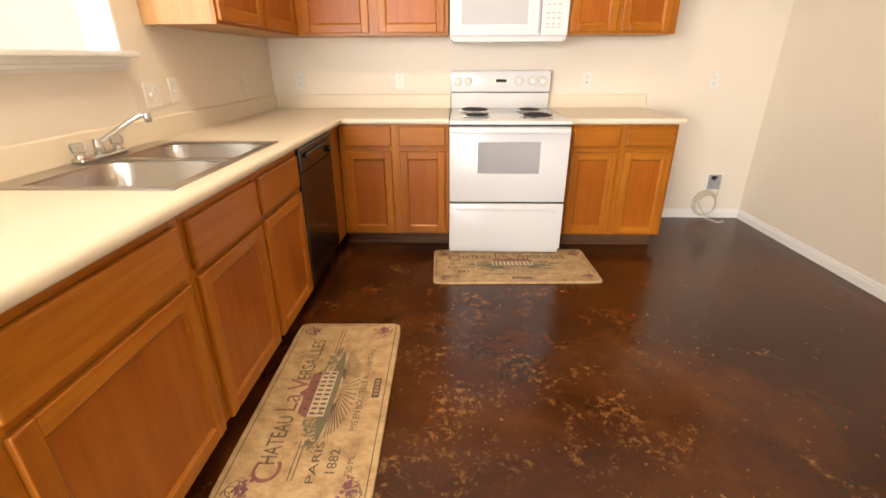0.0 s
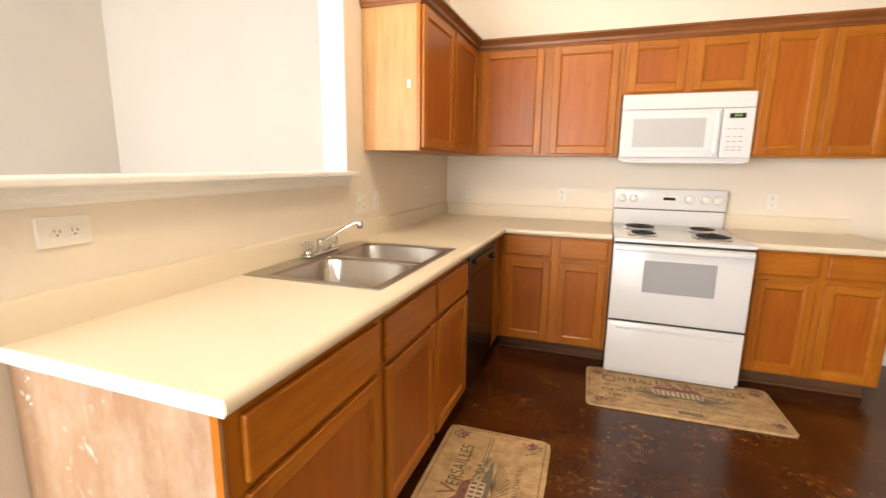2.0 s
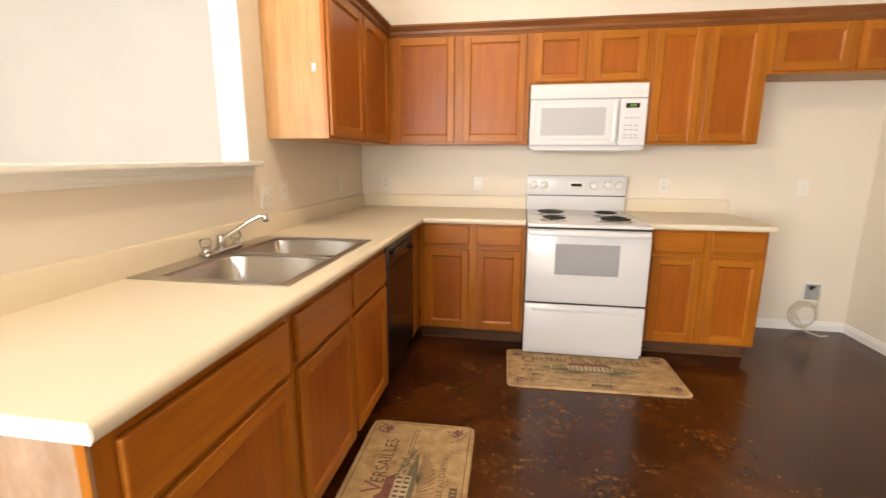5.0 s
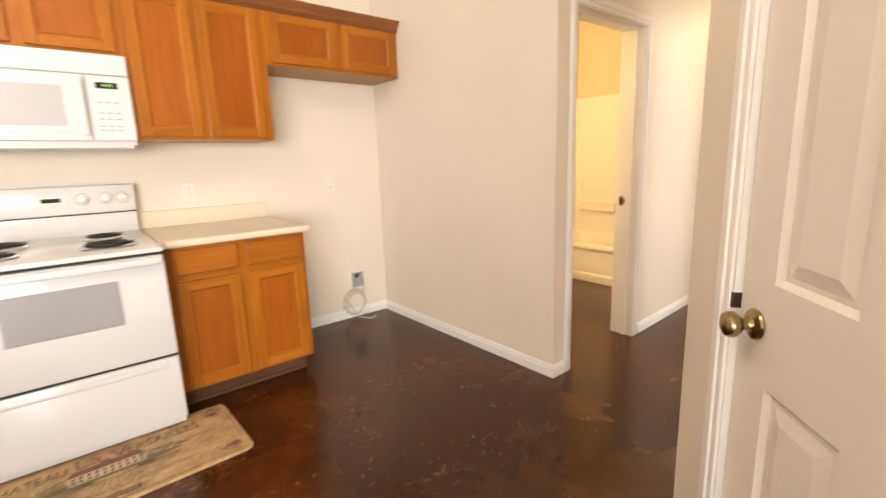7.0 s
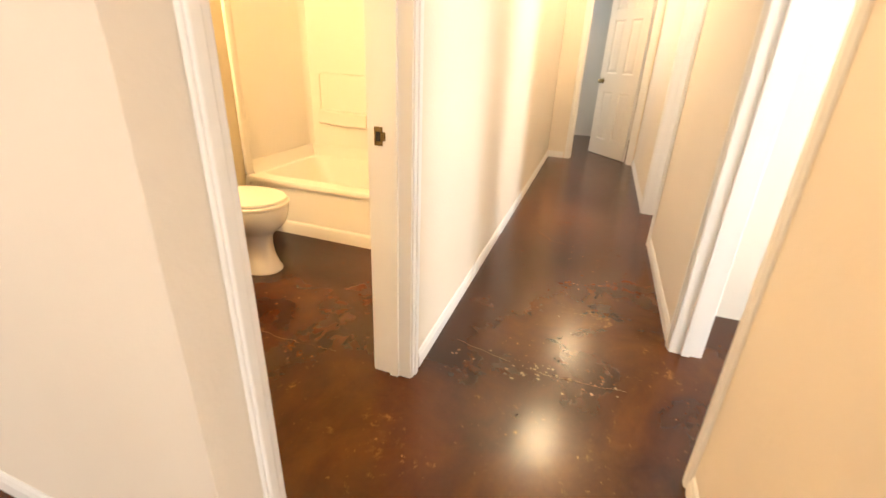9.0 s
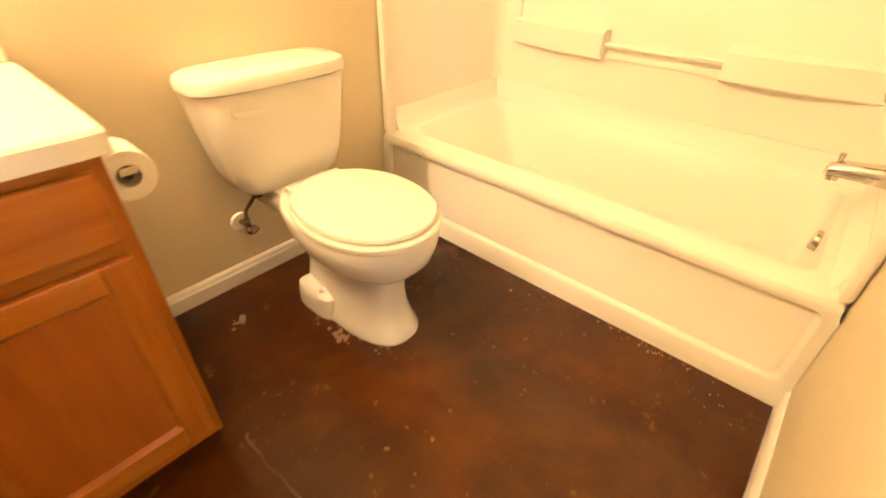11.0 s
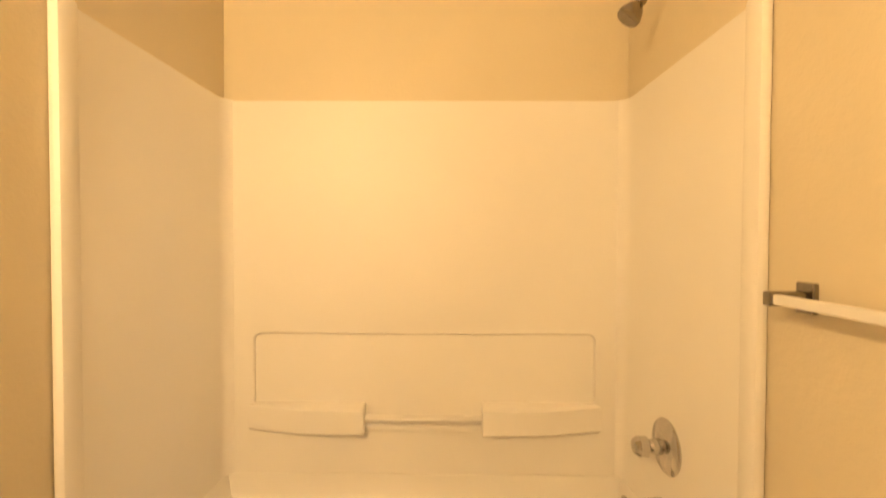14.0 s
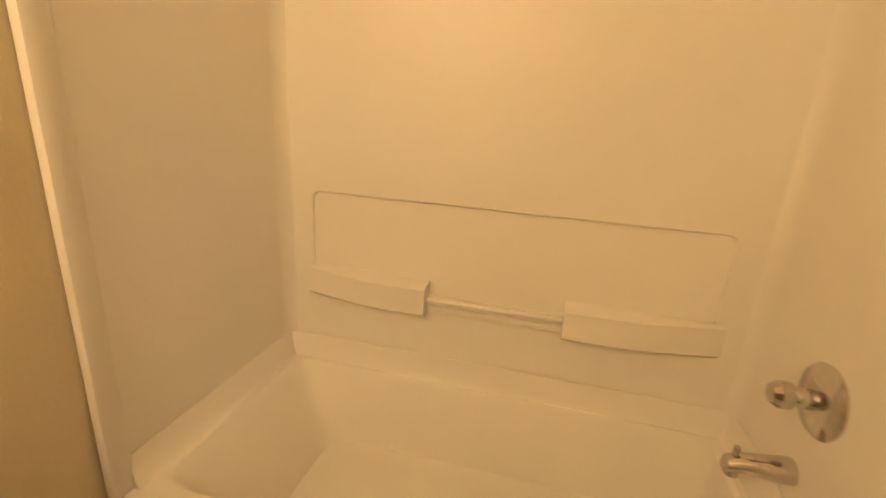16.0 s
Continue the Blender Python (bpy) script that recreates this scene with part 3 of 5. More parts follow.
# ---- electrical plates ----
def plate(name, kind, m, label, double=False, horizontal=False):
    th = thing(name, label, "switch" if "switch" in name else "outlet")
    w, h = (0.115, 0.118) if double else (0.072, 0.118)
    if horizontal:
        w, h = 0.132, 0.080
    part("cover", boxes((-w / 2, w / 2, -0.007, 0, -h / 2, h / 2, 0.003)), PLASTIC, th)
    cols = (-0.024, 0.024) if double else (0.0,)
    for i, cx in enumerate(cols):
        if kind == "outlet" or (kind == "mixed" and i == 1):
            for d in (-0.021, 0.021):
                ox, oz = (d, 0) if horizontal else (cx, d)
                part("socket", boxes((ox - 0.015, ox + 0.015, -0.009, -0.006, oz - 0.014, oz + 0.014, 0.002)), PLASTIC, th)
                part("slots", boxes((ox - 0.0075, ox - 0.0055, -0.0096, -0.008, oz - 0.002, oz + 0.008), (ox + 0.0055, ox + 0.0075, -0.0096, -0.008, oz - 0.002, oz + 0.006), (ox - 0.002, ox + 0.002, -0.0096, -0.008, oz - 0.01, oz - 0.006)), BLACK, th)
        else:
            part("toggle", boxes((cx - 0.005, cx + 0.005, -0.018, -0.006, -0.004, 0.012, 0.002)), PLASTIC, th)
    return turned(th, m)


for x, z in ((-1.147, 1.117), (-0.351, 1.117), (1.111, 1.12), (2.089, 1.11)):
    plate("wall_outlet", "outlet", pose(x, YN, z), "almond wall outlet above the counter" if x < 2 else "white wall outlet behind the refrigerator space")
plate("light_switch", "mixed", pose(XW, 2.738, 1.118, 0, 0, 90), "almond double plate with switch and outlet beside the sink", True)
plate("light_switch", "switch", pose(XW, 2.92, 1.128, 0, 0, 90), "almond single switch beside the sink")
plate("wall_outlet", "outlet", pose(XW, 3.76, 1.125, 0, 0, 90), "almond wall outlet under the upper cabinet")
plate("wall_outlet", "outlet", pose(XW, 1.20, 1.165, 0, 0, 90), "white horizontal outlet on the half wall", horizontal=True)
plate("light_switch", "switch", pose(XW - 0.075, 2.592, 1.62), "white switch on the pass-through jamb")
plate("light_switch", "switch", pose(2.85, YS, 1.36, 0, 0, 180), "almond switch on the hall wall")


# ---- cabinets ----
def front(parent, name, face, a0, a1, z0, z1, out, slab=False):
    """A cabinet front on a face: face 'y' looks towards -y at y=out, face 'x' looks towards +x at x=out; a runs along the face."""
    def b(bm, p0, p1, q0, q1, d0, d1, bev):
        if face == "y":
            box(bm, p0, p1, out + d0, out + d1, q0, q1, bev)
        else:
            box(bm, out - d1, out - d0, p0, p1, q0, q1, bev)
        return bm
    along = WOODX if face == "y" else WOODY
    if slab:
        return part(name, b(bmesh.new(), a0, a1, z0, z1, 0, 0.019, 0.006), along, parent)
    f = 0.052
    d = part(name, b(bmesh.new(), a0 + 0.004, a1 - 0.004, z0 + 0.004, z1 - 0.004, 0.0112, 0.0185, 0), PANELZ, parent)
    for p, q in ((a0, a0 + f), (a1 - f, a1)):
        part("stile", b(bmesh.new(), p, q, z0, z1, 0, 0.019, 0.004), WOODZ, d)
    for p, q in ((z0, z0 + f), (z1 - f, z1)):
        part("rail", b(bmesh.new(), a0 + f, a1 - f, p, q, 0.0005, 0.019, 0.004), along, d)
    # sloping bead inside the frame and the flat field behind it
    bm = bmesh.new()
    def rect(e, dep):
        pts = ((a0 + f + e, z0 + f + e), (a1 - f - e, z0 + f + e), (a1 - f - e, z1 - f - e), (a0 + f + e, z1 - f - e))
        return [bm.verts.new((p, out + dep, q) if face == "y" else (out - dep, p, q)) for p, q in pts]
    loft(bm, [rect(0, 0.004), rect(0.009, 0.011)], False, False)
    part("bead", bm, along, d)
    return d


def face_frame(parent, face, a0, a1, z0, z1, out, stiles, rails, depth=0.02):
    for s0, s1 in stiles:
        bm = bmesh.new()
        part("face_stile", box(bm, s0, s1, out, out + depth, z0, z1) if face == "y" else box(bm, out - depth, out, s0, s1, z0, z1), WOODZ, parent)
    for r0, r1 in rails:
        bm = bmesh.new()
        part("face_rail", box(bm, a0 + 0.002, a1 - 0.002, out + 0.001, out + depth, r0, r1) if face == "y" else box(bm, out - depth, out - 0.001, a0 + 0.002, a1 - 0.002, r0, r1), WOODX if face == "y" else WOODY, parent)


ZB = 0.873
# base cabinets along the back wall
for a0, a1, cols, lab in ((-0.70, 0.045, ((-0.665, -0.345), (-0.29, 0.02)), "oak base cabinet with two drawers and two doors beside the range"),
                          (0.817, 1.555, ((0.872, 1.178), (1.222, 1.535)), "oak base cabinet with two drawers beside the refrigerator space")):
    c = thing("base_cabinet", lab, "cabinet", "kitchen base cabinets")
    part("body", boxes((a0, a1, 3.596, YN - 0.003, 0.10, ZB)), SIDEZ if a0 > 0 else WOODZ, c)
    (p, q), (r, s) = cols
    face_frame(c, "y", a0, a1, 0.10, ZB, 3.575, ((a0, p + 0.012), (q - 0.012, r + 0.012), (s - 0.012, a1)), ((0.10, 0.125), (0.68, 0.745), (0.845, ZB)))
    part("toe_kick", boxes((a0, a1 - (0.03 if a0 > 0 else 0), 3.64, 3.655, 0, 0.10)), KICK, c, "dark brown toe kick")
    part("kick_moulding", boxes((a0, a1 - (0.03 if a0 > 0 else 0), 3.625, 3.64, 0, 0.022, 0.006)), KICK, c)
    for u, v in cols:
        front(c, "drawer", "y", u, v, 0.73, 0.86, 3.556, True)
        front(c, "door", "y", u, v, 0.112, 0.695, 3.556)

# sink run facing the room
SX = -0.705
for a0, a1, cols, lab in ((1.045, 1.70, ((1.085, 1.672),), "oak base cabinet with one wide drawer at the counter's open end"),
                          (1.702, 2.72, ((1.722, 2.195), (2.232, 2.69)), "oak sink base cabinet with two false drawers and two doors")):
    c = thing("base_cabinet", lab, "cabinet", "kitchen base cabinets")
    part("body", boxes((XW + 0.004, SX - 0.02, a0, a1, 0.10, 0.70), (XW + 0.004, SX - 0.02, a0, a0 + 0.018, 0.70, ZB), (XW + 0.004, SX - 0.02, a1 - 0.018, a1, 0.70, ZB)), WOODZ, c)
    st = [(a0, cols[0][0] + 0.012)] + ([(cols[0][1] - 0.012, cols[1][0] + 0.012)] if len(cols) > 1 else []) + [(cols[-1][1] - 0.012, a1)]
    face_frame(c, "x", a0, a1, 0.10, ZB, SX, st, ((0.10, 0.125), (0.645, 0.70), (0.835, ZB)))
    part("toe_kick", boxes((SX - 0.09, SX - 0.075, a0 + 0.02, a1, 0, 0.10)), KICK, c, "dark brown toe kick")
    for u, v in cols:
        front(c, "drawer", "x", u, v, 0.685, 0.842, SX + 0.019, True)
        front(c, "door", "x", u, v, 0.105, 0.66, SX + 0.019)
    if a0 < 1.1:
        panel = part("end_panel", boxes((XW + 0.003, SX, 1.038, 1.044, 0.0, ZB)), SCUFF, c, "scuffed and scraped wooden end panel")
        part("edge_strip", boxes((SX - 0.022, SX - 0.0005, 1.0355, 1.0378, 0.0, ZB)), WOODZ, c)
        rnd = random.Random(3)
        bm = bmesh.new()
        for px, pz, n, wx, wz, long in ((-1.30, 0.80, 14, 0.012, 0.035, 0.010), (-1.10, 0.67, 12, 0.04, 0.05, 0.04), (-0.98, 0.52, 22, 0.07, 0.06, 0.035), (-0.90, 0.40, 14, 0.04, 0.06, 0.04), (-1.17, 0.56, 8, 0.03, 0.05, 0.05)):
            for i in range(n):
                u, w_, a, q = px + rnd.gauss(0, wx), pz + rnd.gauss(0, wz), rnd.gauss(-0.9, 0.5), long * rnd.uniform(0.3, 1.0)
                d, t_ = Vector((math.cos(a), math.sin(a))) * q / 2, rnd.uniform(0.0006, 0.0022) * (2.5 if long < 0.02 else 1)
                nrm = Vector((-d.y, d.x)).normalized() * t_
                bm.faces.new([bm.verts.new((u + e.x, 1.0372 - 0.0004 * rnd.random(), w_ + e.y)) for e in (-d, nrm, d, -nrm)])
        part("scuff_marks", bm, COUNTEREDGE, panel, "white scratches and paint flecks")
c = thing("corner_filler", "oak filler panel between dishwasher and corner", "cabinet")
part("filler_stile", boxes((SX - 0.02, SX, 3.345, 3.573, 0.10, ZB)), WOODZ, c)
part("toe_kick", boxes((SX - 0.09, SX - 0.075, 3.345, 3.64, 0, 0.10)), KICK, c)
part("side", boxes((XW + 0.004, SX - 0.021, 3.345, 3.36, 0.10, ZB)), WOODZ, c)

# dishwasher
d = thing("dishwasher", "black built-in dishwasher under the counter", "dishwasher")
part("tub_body", boxes((XW + 0.02, SX - 0.03, 2.73, 3.335, 0.06, 0.865)), BLACK, d)
part("door", boxes((SX - 0.03, SX + 0.012, 2.735, 3.33, 0.13, 0.735, 0.006)), BLACK, d)
part("control_panel", boxes((SX - 0.03, SX + 0.018, 2.735, 3.33, 0.742, 0.862, 0.008)), BLACK, d)
part("handle", boxes((SX + 0.018, SX + 0.034, 2.80, 3.27, 0.805, 0.83, 0.006)), BLACK, d)
kb = bmesh.new()
cyl(kb, (SX + 0.018, 3.23, 0.775), (SX + 0.04, 3.23, 0.775), 0.02, 0.017, 20, 0.003)
part("dial", kb, BLACK, d, "", True)
part("kick_plate", boxes((SX - 0.06, SX - 0.03, 2.735, 3.33, 0.0, 0.125)), BLACK, d)

# counters
SK = (-1.338, -0.742, 1.775, 2.632)     # sink cut-out: x0, x1, y0, y1
HX0, HX1, HY0, HY1 = SK[0] + 0.02, SK[1] - 0.02, SK[2] + 0.02, SK[3] - 0.02
ct = thing("countertop", "almond laminate corner countertop with a backsplash", "countertop")
FX = -0.668
bm = cells((XW + 0.002, HX0, HX1, FX - 0.02, 0.043), (1.022, HY0, HY1, 3.565, YN - 0.002), ((1, 1), (3, 0), (3, 1), (3, 2)), 0.876, 0.915)
part("worktop", bm, COUNTER, ct)
NOSE = [(0.0, 0.876), (0.014, 0.878), (0.02, 0.886), (0.02, 0.903), (0.015, 0.911), (0.006, 0.915), (0.0, 0.915)]
part("front_edge", sweep(bmesh.new(), NOSE, [(0.043, 3.565), (FX - 0.02, 3.565), (FX - 0.02, 1.022)][::-1]), COUNTER, ct, "", True)
part("cut_edge", boxes((XW + 0.002, FX - 0.004, 1.0195, 1.0218, 0.877, 0.914)), COUNTEREDGE, ct, "white laminate end strip")
SPLASH = [(0.0, 0.914), (0.02, 0.914), (0.02, 1.006), (0.017, 1.014), (0.01, 1.017), (0.0, 1.017)]
part("backsplash", sweep(bmesh.new(), SPLASH, [(XW + 0.001, 1.022), (XW + 0.001, YN - 0.001), (0.043, YN - 0.001)]), COUNTER, ct, "", True)
part("backsplash_cut_edge", boxes((XW + 0.001, XW + 0.021, 1.0195, 1.0218, 0.9145, 1.0165, 0.002)), COUNTEREDGE, ct)
ct2 = thing("countertop", "short almond laminate countertop beside the range", "countertop")
part("worktop", boxes((0.819, 1.583, 3.565, YN - 0.002, 0.876, 0.915)), COUNTER, ct2)
part("front_edge", sweep(bmesh.new(), NOSE, [(0.819, 3.565), (1.583, 3.565)]), COUNTER, ct2, "", True)
part("cut_edge", boxes((1.5832, 1.5855, 3.555, YN - 0.002, 0.877, 0.914)), COUNTEREDGE, ct2)
part("backsplash", sweep(bmesh.new(), SPLASH, [(0.819, YN - 0.001), (1.583, YN - 0.001)]), COUNTER, ct2, "", True)

# sink
s = thing("kitchen_sink", "double-bowl stainless steel drop-in sink", "sink")
x0, x1, y0, y1 = SK
ym = 2.222
bowls = ((y0 + 0.035, ym - 0.018), (ym + 0.018, y1 - 0.035))
bx0, bx1 = x0 + 0.095, x1 - 0.03
ZS = 0.9195
part("rim", boxes((x0, bx0 + 0.004, y0, y1, ZS - 0.004, ZS, 0.0015), (bx1 - 0.004, x1, y0, y1, ZS - 0.004, ZS, 0.0015), (bx0, bx1, y0, bowls[0][0] + 0.004, ZS - 0.004, ZS, 0.0015),
                  (bx0, bx1, bowls[0][1] - 0.004, bowls[1][0] + 0.004, ZS - 0.004, ZS, 0.0015), (bx0, bx1, bowls[1][1] - 0.004, y1, ZS - 0.004, ZS, 0.0015)), STEEL, s)
for v0, v1 in bowls:
    bm = bmesh.new()
    cx, cy, rx, ry = (bx0 + bx1) / 2, (v0 + v1) / 2, (bx1 - bx0) / 2, (v1 - v0) / 2
    rings = [ring(bm, ZS - 0.0046, cx, cy, rx + 0.003, ry + 0.003, 30), ring(bm, ZS - 0.005, cx, cy, rx, ry, 9), ring(bm, ZS - 0.012, cx, cy, rx - 0.006, ry - 0.006, 8), ring(bm, 0.79, cx, cy, rx - 0.016, ry - 0.016, 7), ring(bm, 0.762, cx, cy, rx - 0.03, ry - 0.03, 6),
             ring(bm, 0.75, cx, cy, rx - 0.06, ry - 0.06, 5), ring(bm, 0.747, cx, cy, 0.05, 0.05, 2)]
    b_ = part("bowl", loft(bm, rings, False, True), STEEL, s, "", True)
    bm = bmesh.new()
    cyl(bm, (cx, cy, 0.746), (cx, cy, 0.751), 0.045, 0.04, 28, 0.002)
    part("drain", bm, CHROME, b_, "chrome strainer", True)
# tap
tp = thing("kitchen_tap", "chrome kitchen tap with clear acrylic handles", "tap")
tx, ty = x0 + 0.05, 2.225
part("deck_plate", boxes((tx - 0.025, tx + 0.025, ty - 0.125, ty + 0.125, ZS, ZS + 0.022, 0.009)), CHROME, tp, "", True)
bm = bmesh.new()
cyl(bm, (tx, ty, ZS + 0.02), (tx, ty, ZS + 0.075), 0.02, 0.017, 24, 0.004)
part("spout_base", bm, CHROME, tp, "", True)
bm = tube(bmesh.new(), [(tx, ty, ZS + 0.06), (tx + 0.05, ty + 0.012, ZS + 0.088), (tx + 0.13, ty + 0.035, ZS + 0.14), (tx + 0.165, ty + 0.045, ZS + 0.157), (tx + 0.185, ty + 0.05, ZS + 0.155)], 0.0095, 14)
cyl(bm, (tx + 0.185, ty + 0.05, ZS + 0.165), (tx + 0.187, ty + 0.051, ZS + 0.13), 0.0145, 0.0135, 20, 0.003)
part("spout", bm, CHROME, tp, "", True)
for dy in (-0.1, 0.1):
    bm = bmesh.new()
    cyl(bm, (tx, ty + dy, ZS + 0.018), (tx, ty + dy, ZS + 0.036), 0.02, 0.016, 20, 0.003)
    part("handle_base", bm, CHROME, tp, "", True)
    bm = bmesh.new()
    loft(bm, [ring(bm, ZS + z, tx, ty + dy, r, r, 2, 10) for z, r in ((0.037, 0.018), (0.042, 0.024), (0.066, 0.027), (0.074, 0.023), (0.076, 0.012))])
    part("handle", bm, CLEAR, tp, "clear acrylic knob handle")

# upper cabinets
ZU, ZT, YU = 1.425, 2.20, 3.918
for a0, a1, z0, cols, lab in ((-1.008, 0.035, ZU, ((-0.965, -0.508), (-0.442, 0.006)), "tall two-door oak wall cabinet"),
                              (0.037, 0.838, 1.838, ((0.064, 0.414), (0.462, 0.81)), "short two-door oak wall cabinet above the microwave"),
                              (0.84, 1.567, ZU, ((0.864, 1.165), (1.2, 1.522)), "tall two-door oak wall cabinet"),
                              (1.569, XE - 0.003, 1.875, ((1.60, 2.035), (2.075, 2.50)), "low two-door oak wall cabinet over the refrigerator space")):
    c = thing("wall_cabinet", lab, "cabinet", "kitchen wall cabinets")
    part("body", boxes((a0, a1, YU + 0.02, YN - 0.003, z0, ZT)), SIDEZ, c)
    (p, q), (r, w) = cols
    face_frame(c, "y", a0, a1, z0, ZT, YU, ((a0, p + 0.012), (q - 0.012, r + 0.012), (w - 0.012, a1)), ((z0, z0 + 0.03), (ZT - 0.035, ZT)))
    for u, v in cols:
        front(c, "door", "y", u, v, z0 + 0.016, ZT - 0.02, YU - 0.019)
c = thing("wall_cabinet", "two-door oak wall cabinet on the sink wall with a pale side", "cabinet", "kitchen wall cabinets")
XU = -1.012
part("body", boxes((XW + 0.003, XU - 0.02, 2.787, YN - 0.004, ZU, ZT)), SIDEZ, c, "pale unfinished oak side")
face_frame(c, "x", 2.785, 3.915, ZU, ZT, XU, ((2.785, 2.815), (3.30, 3.37), (3.86, 3.915)), ((ZU, ZU + 0.03), (ZT - 0.035, ZT)))
for u, v in ((2.803, 3.315), (3.355, 3.872)):
    front(c, "door", "x", u, v, ZU + 0.016, ZT - 0.02, XU + 0.019)
CR = [(0.0, 2.185), (0.008, 2.185), (0.012, 2.196), (0.02, 2.204), (0.024, 2.222), (0.042, 2.244), (0.05, 2.25), (0.05, 2.262), (0.0, 2.262)]
structure("trim_crown", sweep(bmesh.new(), CR, [(XW + 0.003, 2.785), (XU, 2.785), (XU, YU), (XE - 0.002, YU)]), CROWN, "dark oak crown moulding along the wall cabinets", "crown moulding")
hk = thing("wall_hook", "small white adhesive hook on the cabinet side", "hook")
part("hook_back", boxes((-1.085, -1.067, 2.781, 2.785, 1.755, 1.80, 0.001)), PLASTIC, hk)
part("hook_prong", boxes((-1.08, -1.072, 2.77, 2.781, 1.755, 1.768, 0.002)), PLASTIC, hk)

# microwave
m = thing("microwave", "white over-the-range microwave oven", "microwave")
mx0, mx1, my, mz0, mz1 = 0.045, 0.838, 3.885, 1.395, 1.835
part("body", boxes((mx0, mx1, my + 0.02, YN - 0.003, mz0, mz1, 0.004)), ENAMEL, m)
part("vent_panel", boxes((mx0, mx1, my - 0.002, my + 0.03, mz1 - 0.098, mz1, 0.005)), ENAMEL, m)
mdr = part("door", boxes((mx0, 0.655, my - 0.008, my + 0.025, mz0 + 0.022, mz1 - 0.104, 0.008)), ENAMEL, m)
part("window_surround", boxes((mx0 + 0.04, 0.60, my - 0.012, my - 0.0085, mz0 + 0.062, mz1 - 0.128, 0.003)), ENAMEL, mdr)
part("door_window", boxes((mx0 + 0.078, 0.565, my - 0.0135, my - 0.0125, mz0 + 0.09, mz1 - 0.16)), MESHGLASS, mdr, "pale grey screened window")
part("door_handle", boxes((0.615, 0.642, my - 0.03, my - 0.009, mz0 + 0.045, mz1 - 0.12, 0.009)), ENAMEL, mdr)
cp = part("control_panel", boxes((0.66, mx1, my - 0.006, my + 0.025, mz0 + 0.022, mz1 - 0.104, 0.006)), ENAMEL, m)
part("display", boxes((0.695, 0.785, my - 0.0085, my - 0.0065, mz1 - 0.165, mz1 - 0.135)), BLACK, cp)
part("digits", boxes(*[(0.722 + i * 0.012, 0.729 + i * 0.012, my - 0.0095, my - 0.0088, mz1 - 0.157, mz1 - 0.143) for i in range(4)]), DISPLAY, cp, "lit green clock digits")
part("key_marks", boxes(*[(0.69 + i * 0.035, 0.712 + i * 0.035, my - 0.0075, my - 0.0062, mz0 + zz, mz0 + zz + 0.006) for i in range(3) for zz in (0.07, 0.09, 0.125, 0.155, 0.205)]), GREYMARK, cp)
part("bottom_lip", boxes((mx0 + 0.02, mx1 - 0.02, my + 0.005, YN - 0.02, mz0 - 0.012, mz0)), ENAMEL, m)

# range
r = thing("range", "white freestanding electric coil range", "cooker")
rx0, rx1, ry = 0.05, 0.812, 3.40
part("body", boxes((rx0 + 0.003, rx1 - 0.003, ry + 0.035, YN - 0.02, 0.02, 0.895)), ENAMEL, r)
part("cooktop", boxes((rx0, rx1, ry - 0.02, YN - 0.06, 0.896, 0.918, 0.006)), ENAMEL, r, "", True)
part("cooktop_gap", boxes((rx0 + 0.006, rx1 - 0.006, ry + 0.004, ry + 0.034, 0.884, 0.896)), SHADE, r)
dr = part("oven_door", boxes((rx0, rx1, ry - 0.012, ry + 0.033, 0.395, 0.882, 0.010)), ENAMEL, r, "", True)
part("oven_window_frame", boxes((0.232, 0.628, ry - 0.0145, ry - 0.0125, 0.588, 0.79, 0.001)), GREYMARK, dr)
part("oven_window", boxes((0.238, 0.622, ry - 0.017, ry - 0.0148, 0.594, 0.784, 0.0009)), GREYGLASS, dr, "grey glass oven window")
part("oven_handle", boxes((rx0 + 0.012, rx1 - 0.012, ry - 0.052, ry - 0.032, 0.845, 0.878, 0.009), (rx0 + 0.03, rx0 + 0.06, ry - 0.034, ry - 0.01, 0.85, 0.873), (rx1 - 0.06, rx1 - 0.03, ry - 0.034, ry - 0.01, 0.85, 0.873)), ENAMEL, dr, "", True)
part("drawer_gap", boxes((rx0 + 0.006, rx1 - 0.006, ry + 0.004, ry + 0.034, 0.383, 0.396)), SHADE, r)
part("storage_drawer", boxes((rx0, rx1, ry - 0.008, ry + 0.033, 0.06, 0.382, 0.008), (rx0 + 0.05, rx1 - 0.05, ry - 0.014, ry - 0.006, 0.335, 0.362, 0.005)), ENAMEL, r, "", True)
part("kick_shadow", boxes((rx0 + 0.02, rx1 - 0.02, ry + 0.05, ry + 0.06, 0.0, 0.06)), SHADE, r)
bg = bmesh.new()
box(bg, rx0, rx1, YN - 0.075, YN - 0.01, 0.90, 1.19, 0.008)
guard = part("backguard", bg, ENAMEL, r, "", True)
part("backguard_line", boxes((rx0 + 0.002, rx1 - 0.002, YN - 0.0765, YN - 0.074, 1.03, 1.0365)), SHADE, guard)
cpn = part("control_panel", boxes((rx0, rx1, YN - 0.09, YN - 0.07, 1.038, 1.19, 0.007)), ENAMEL, r, "", True)
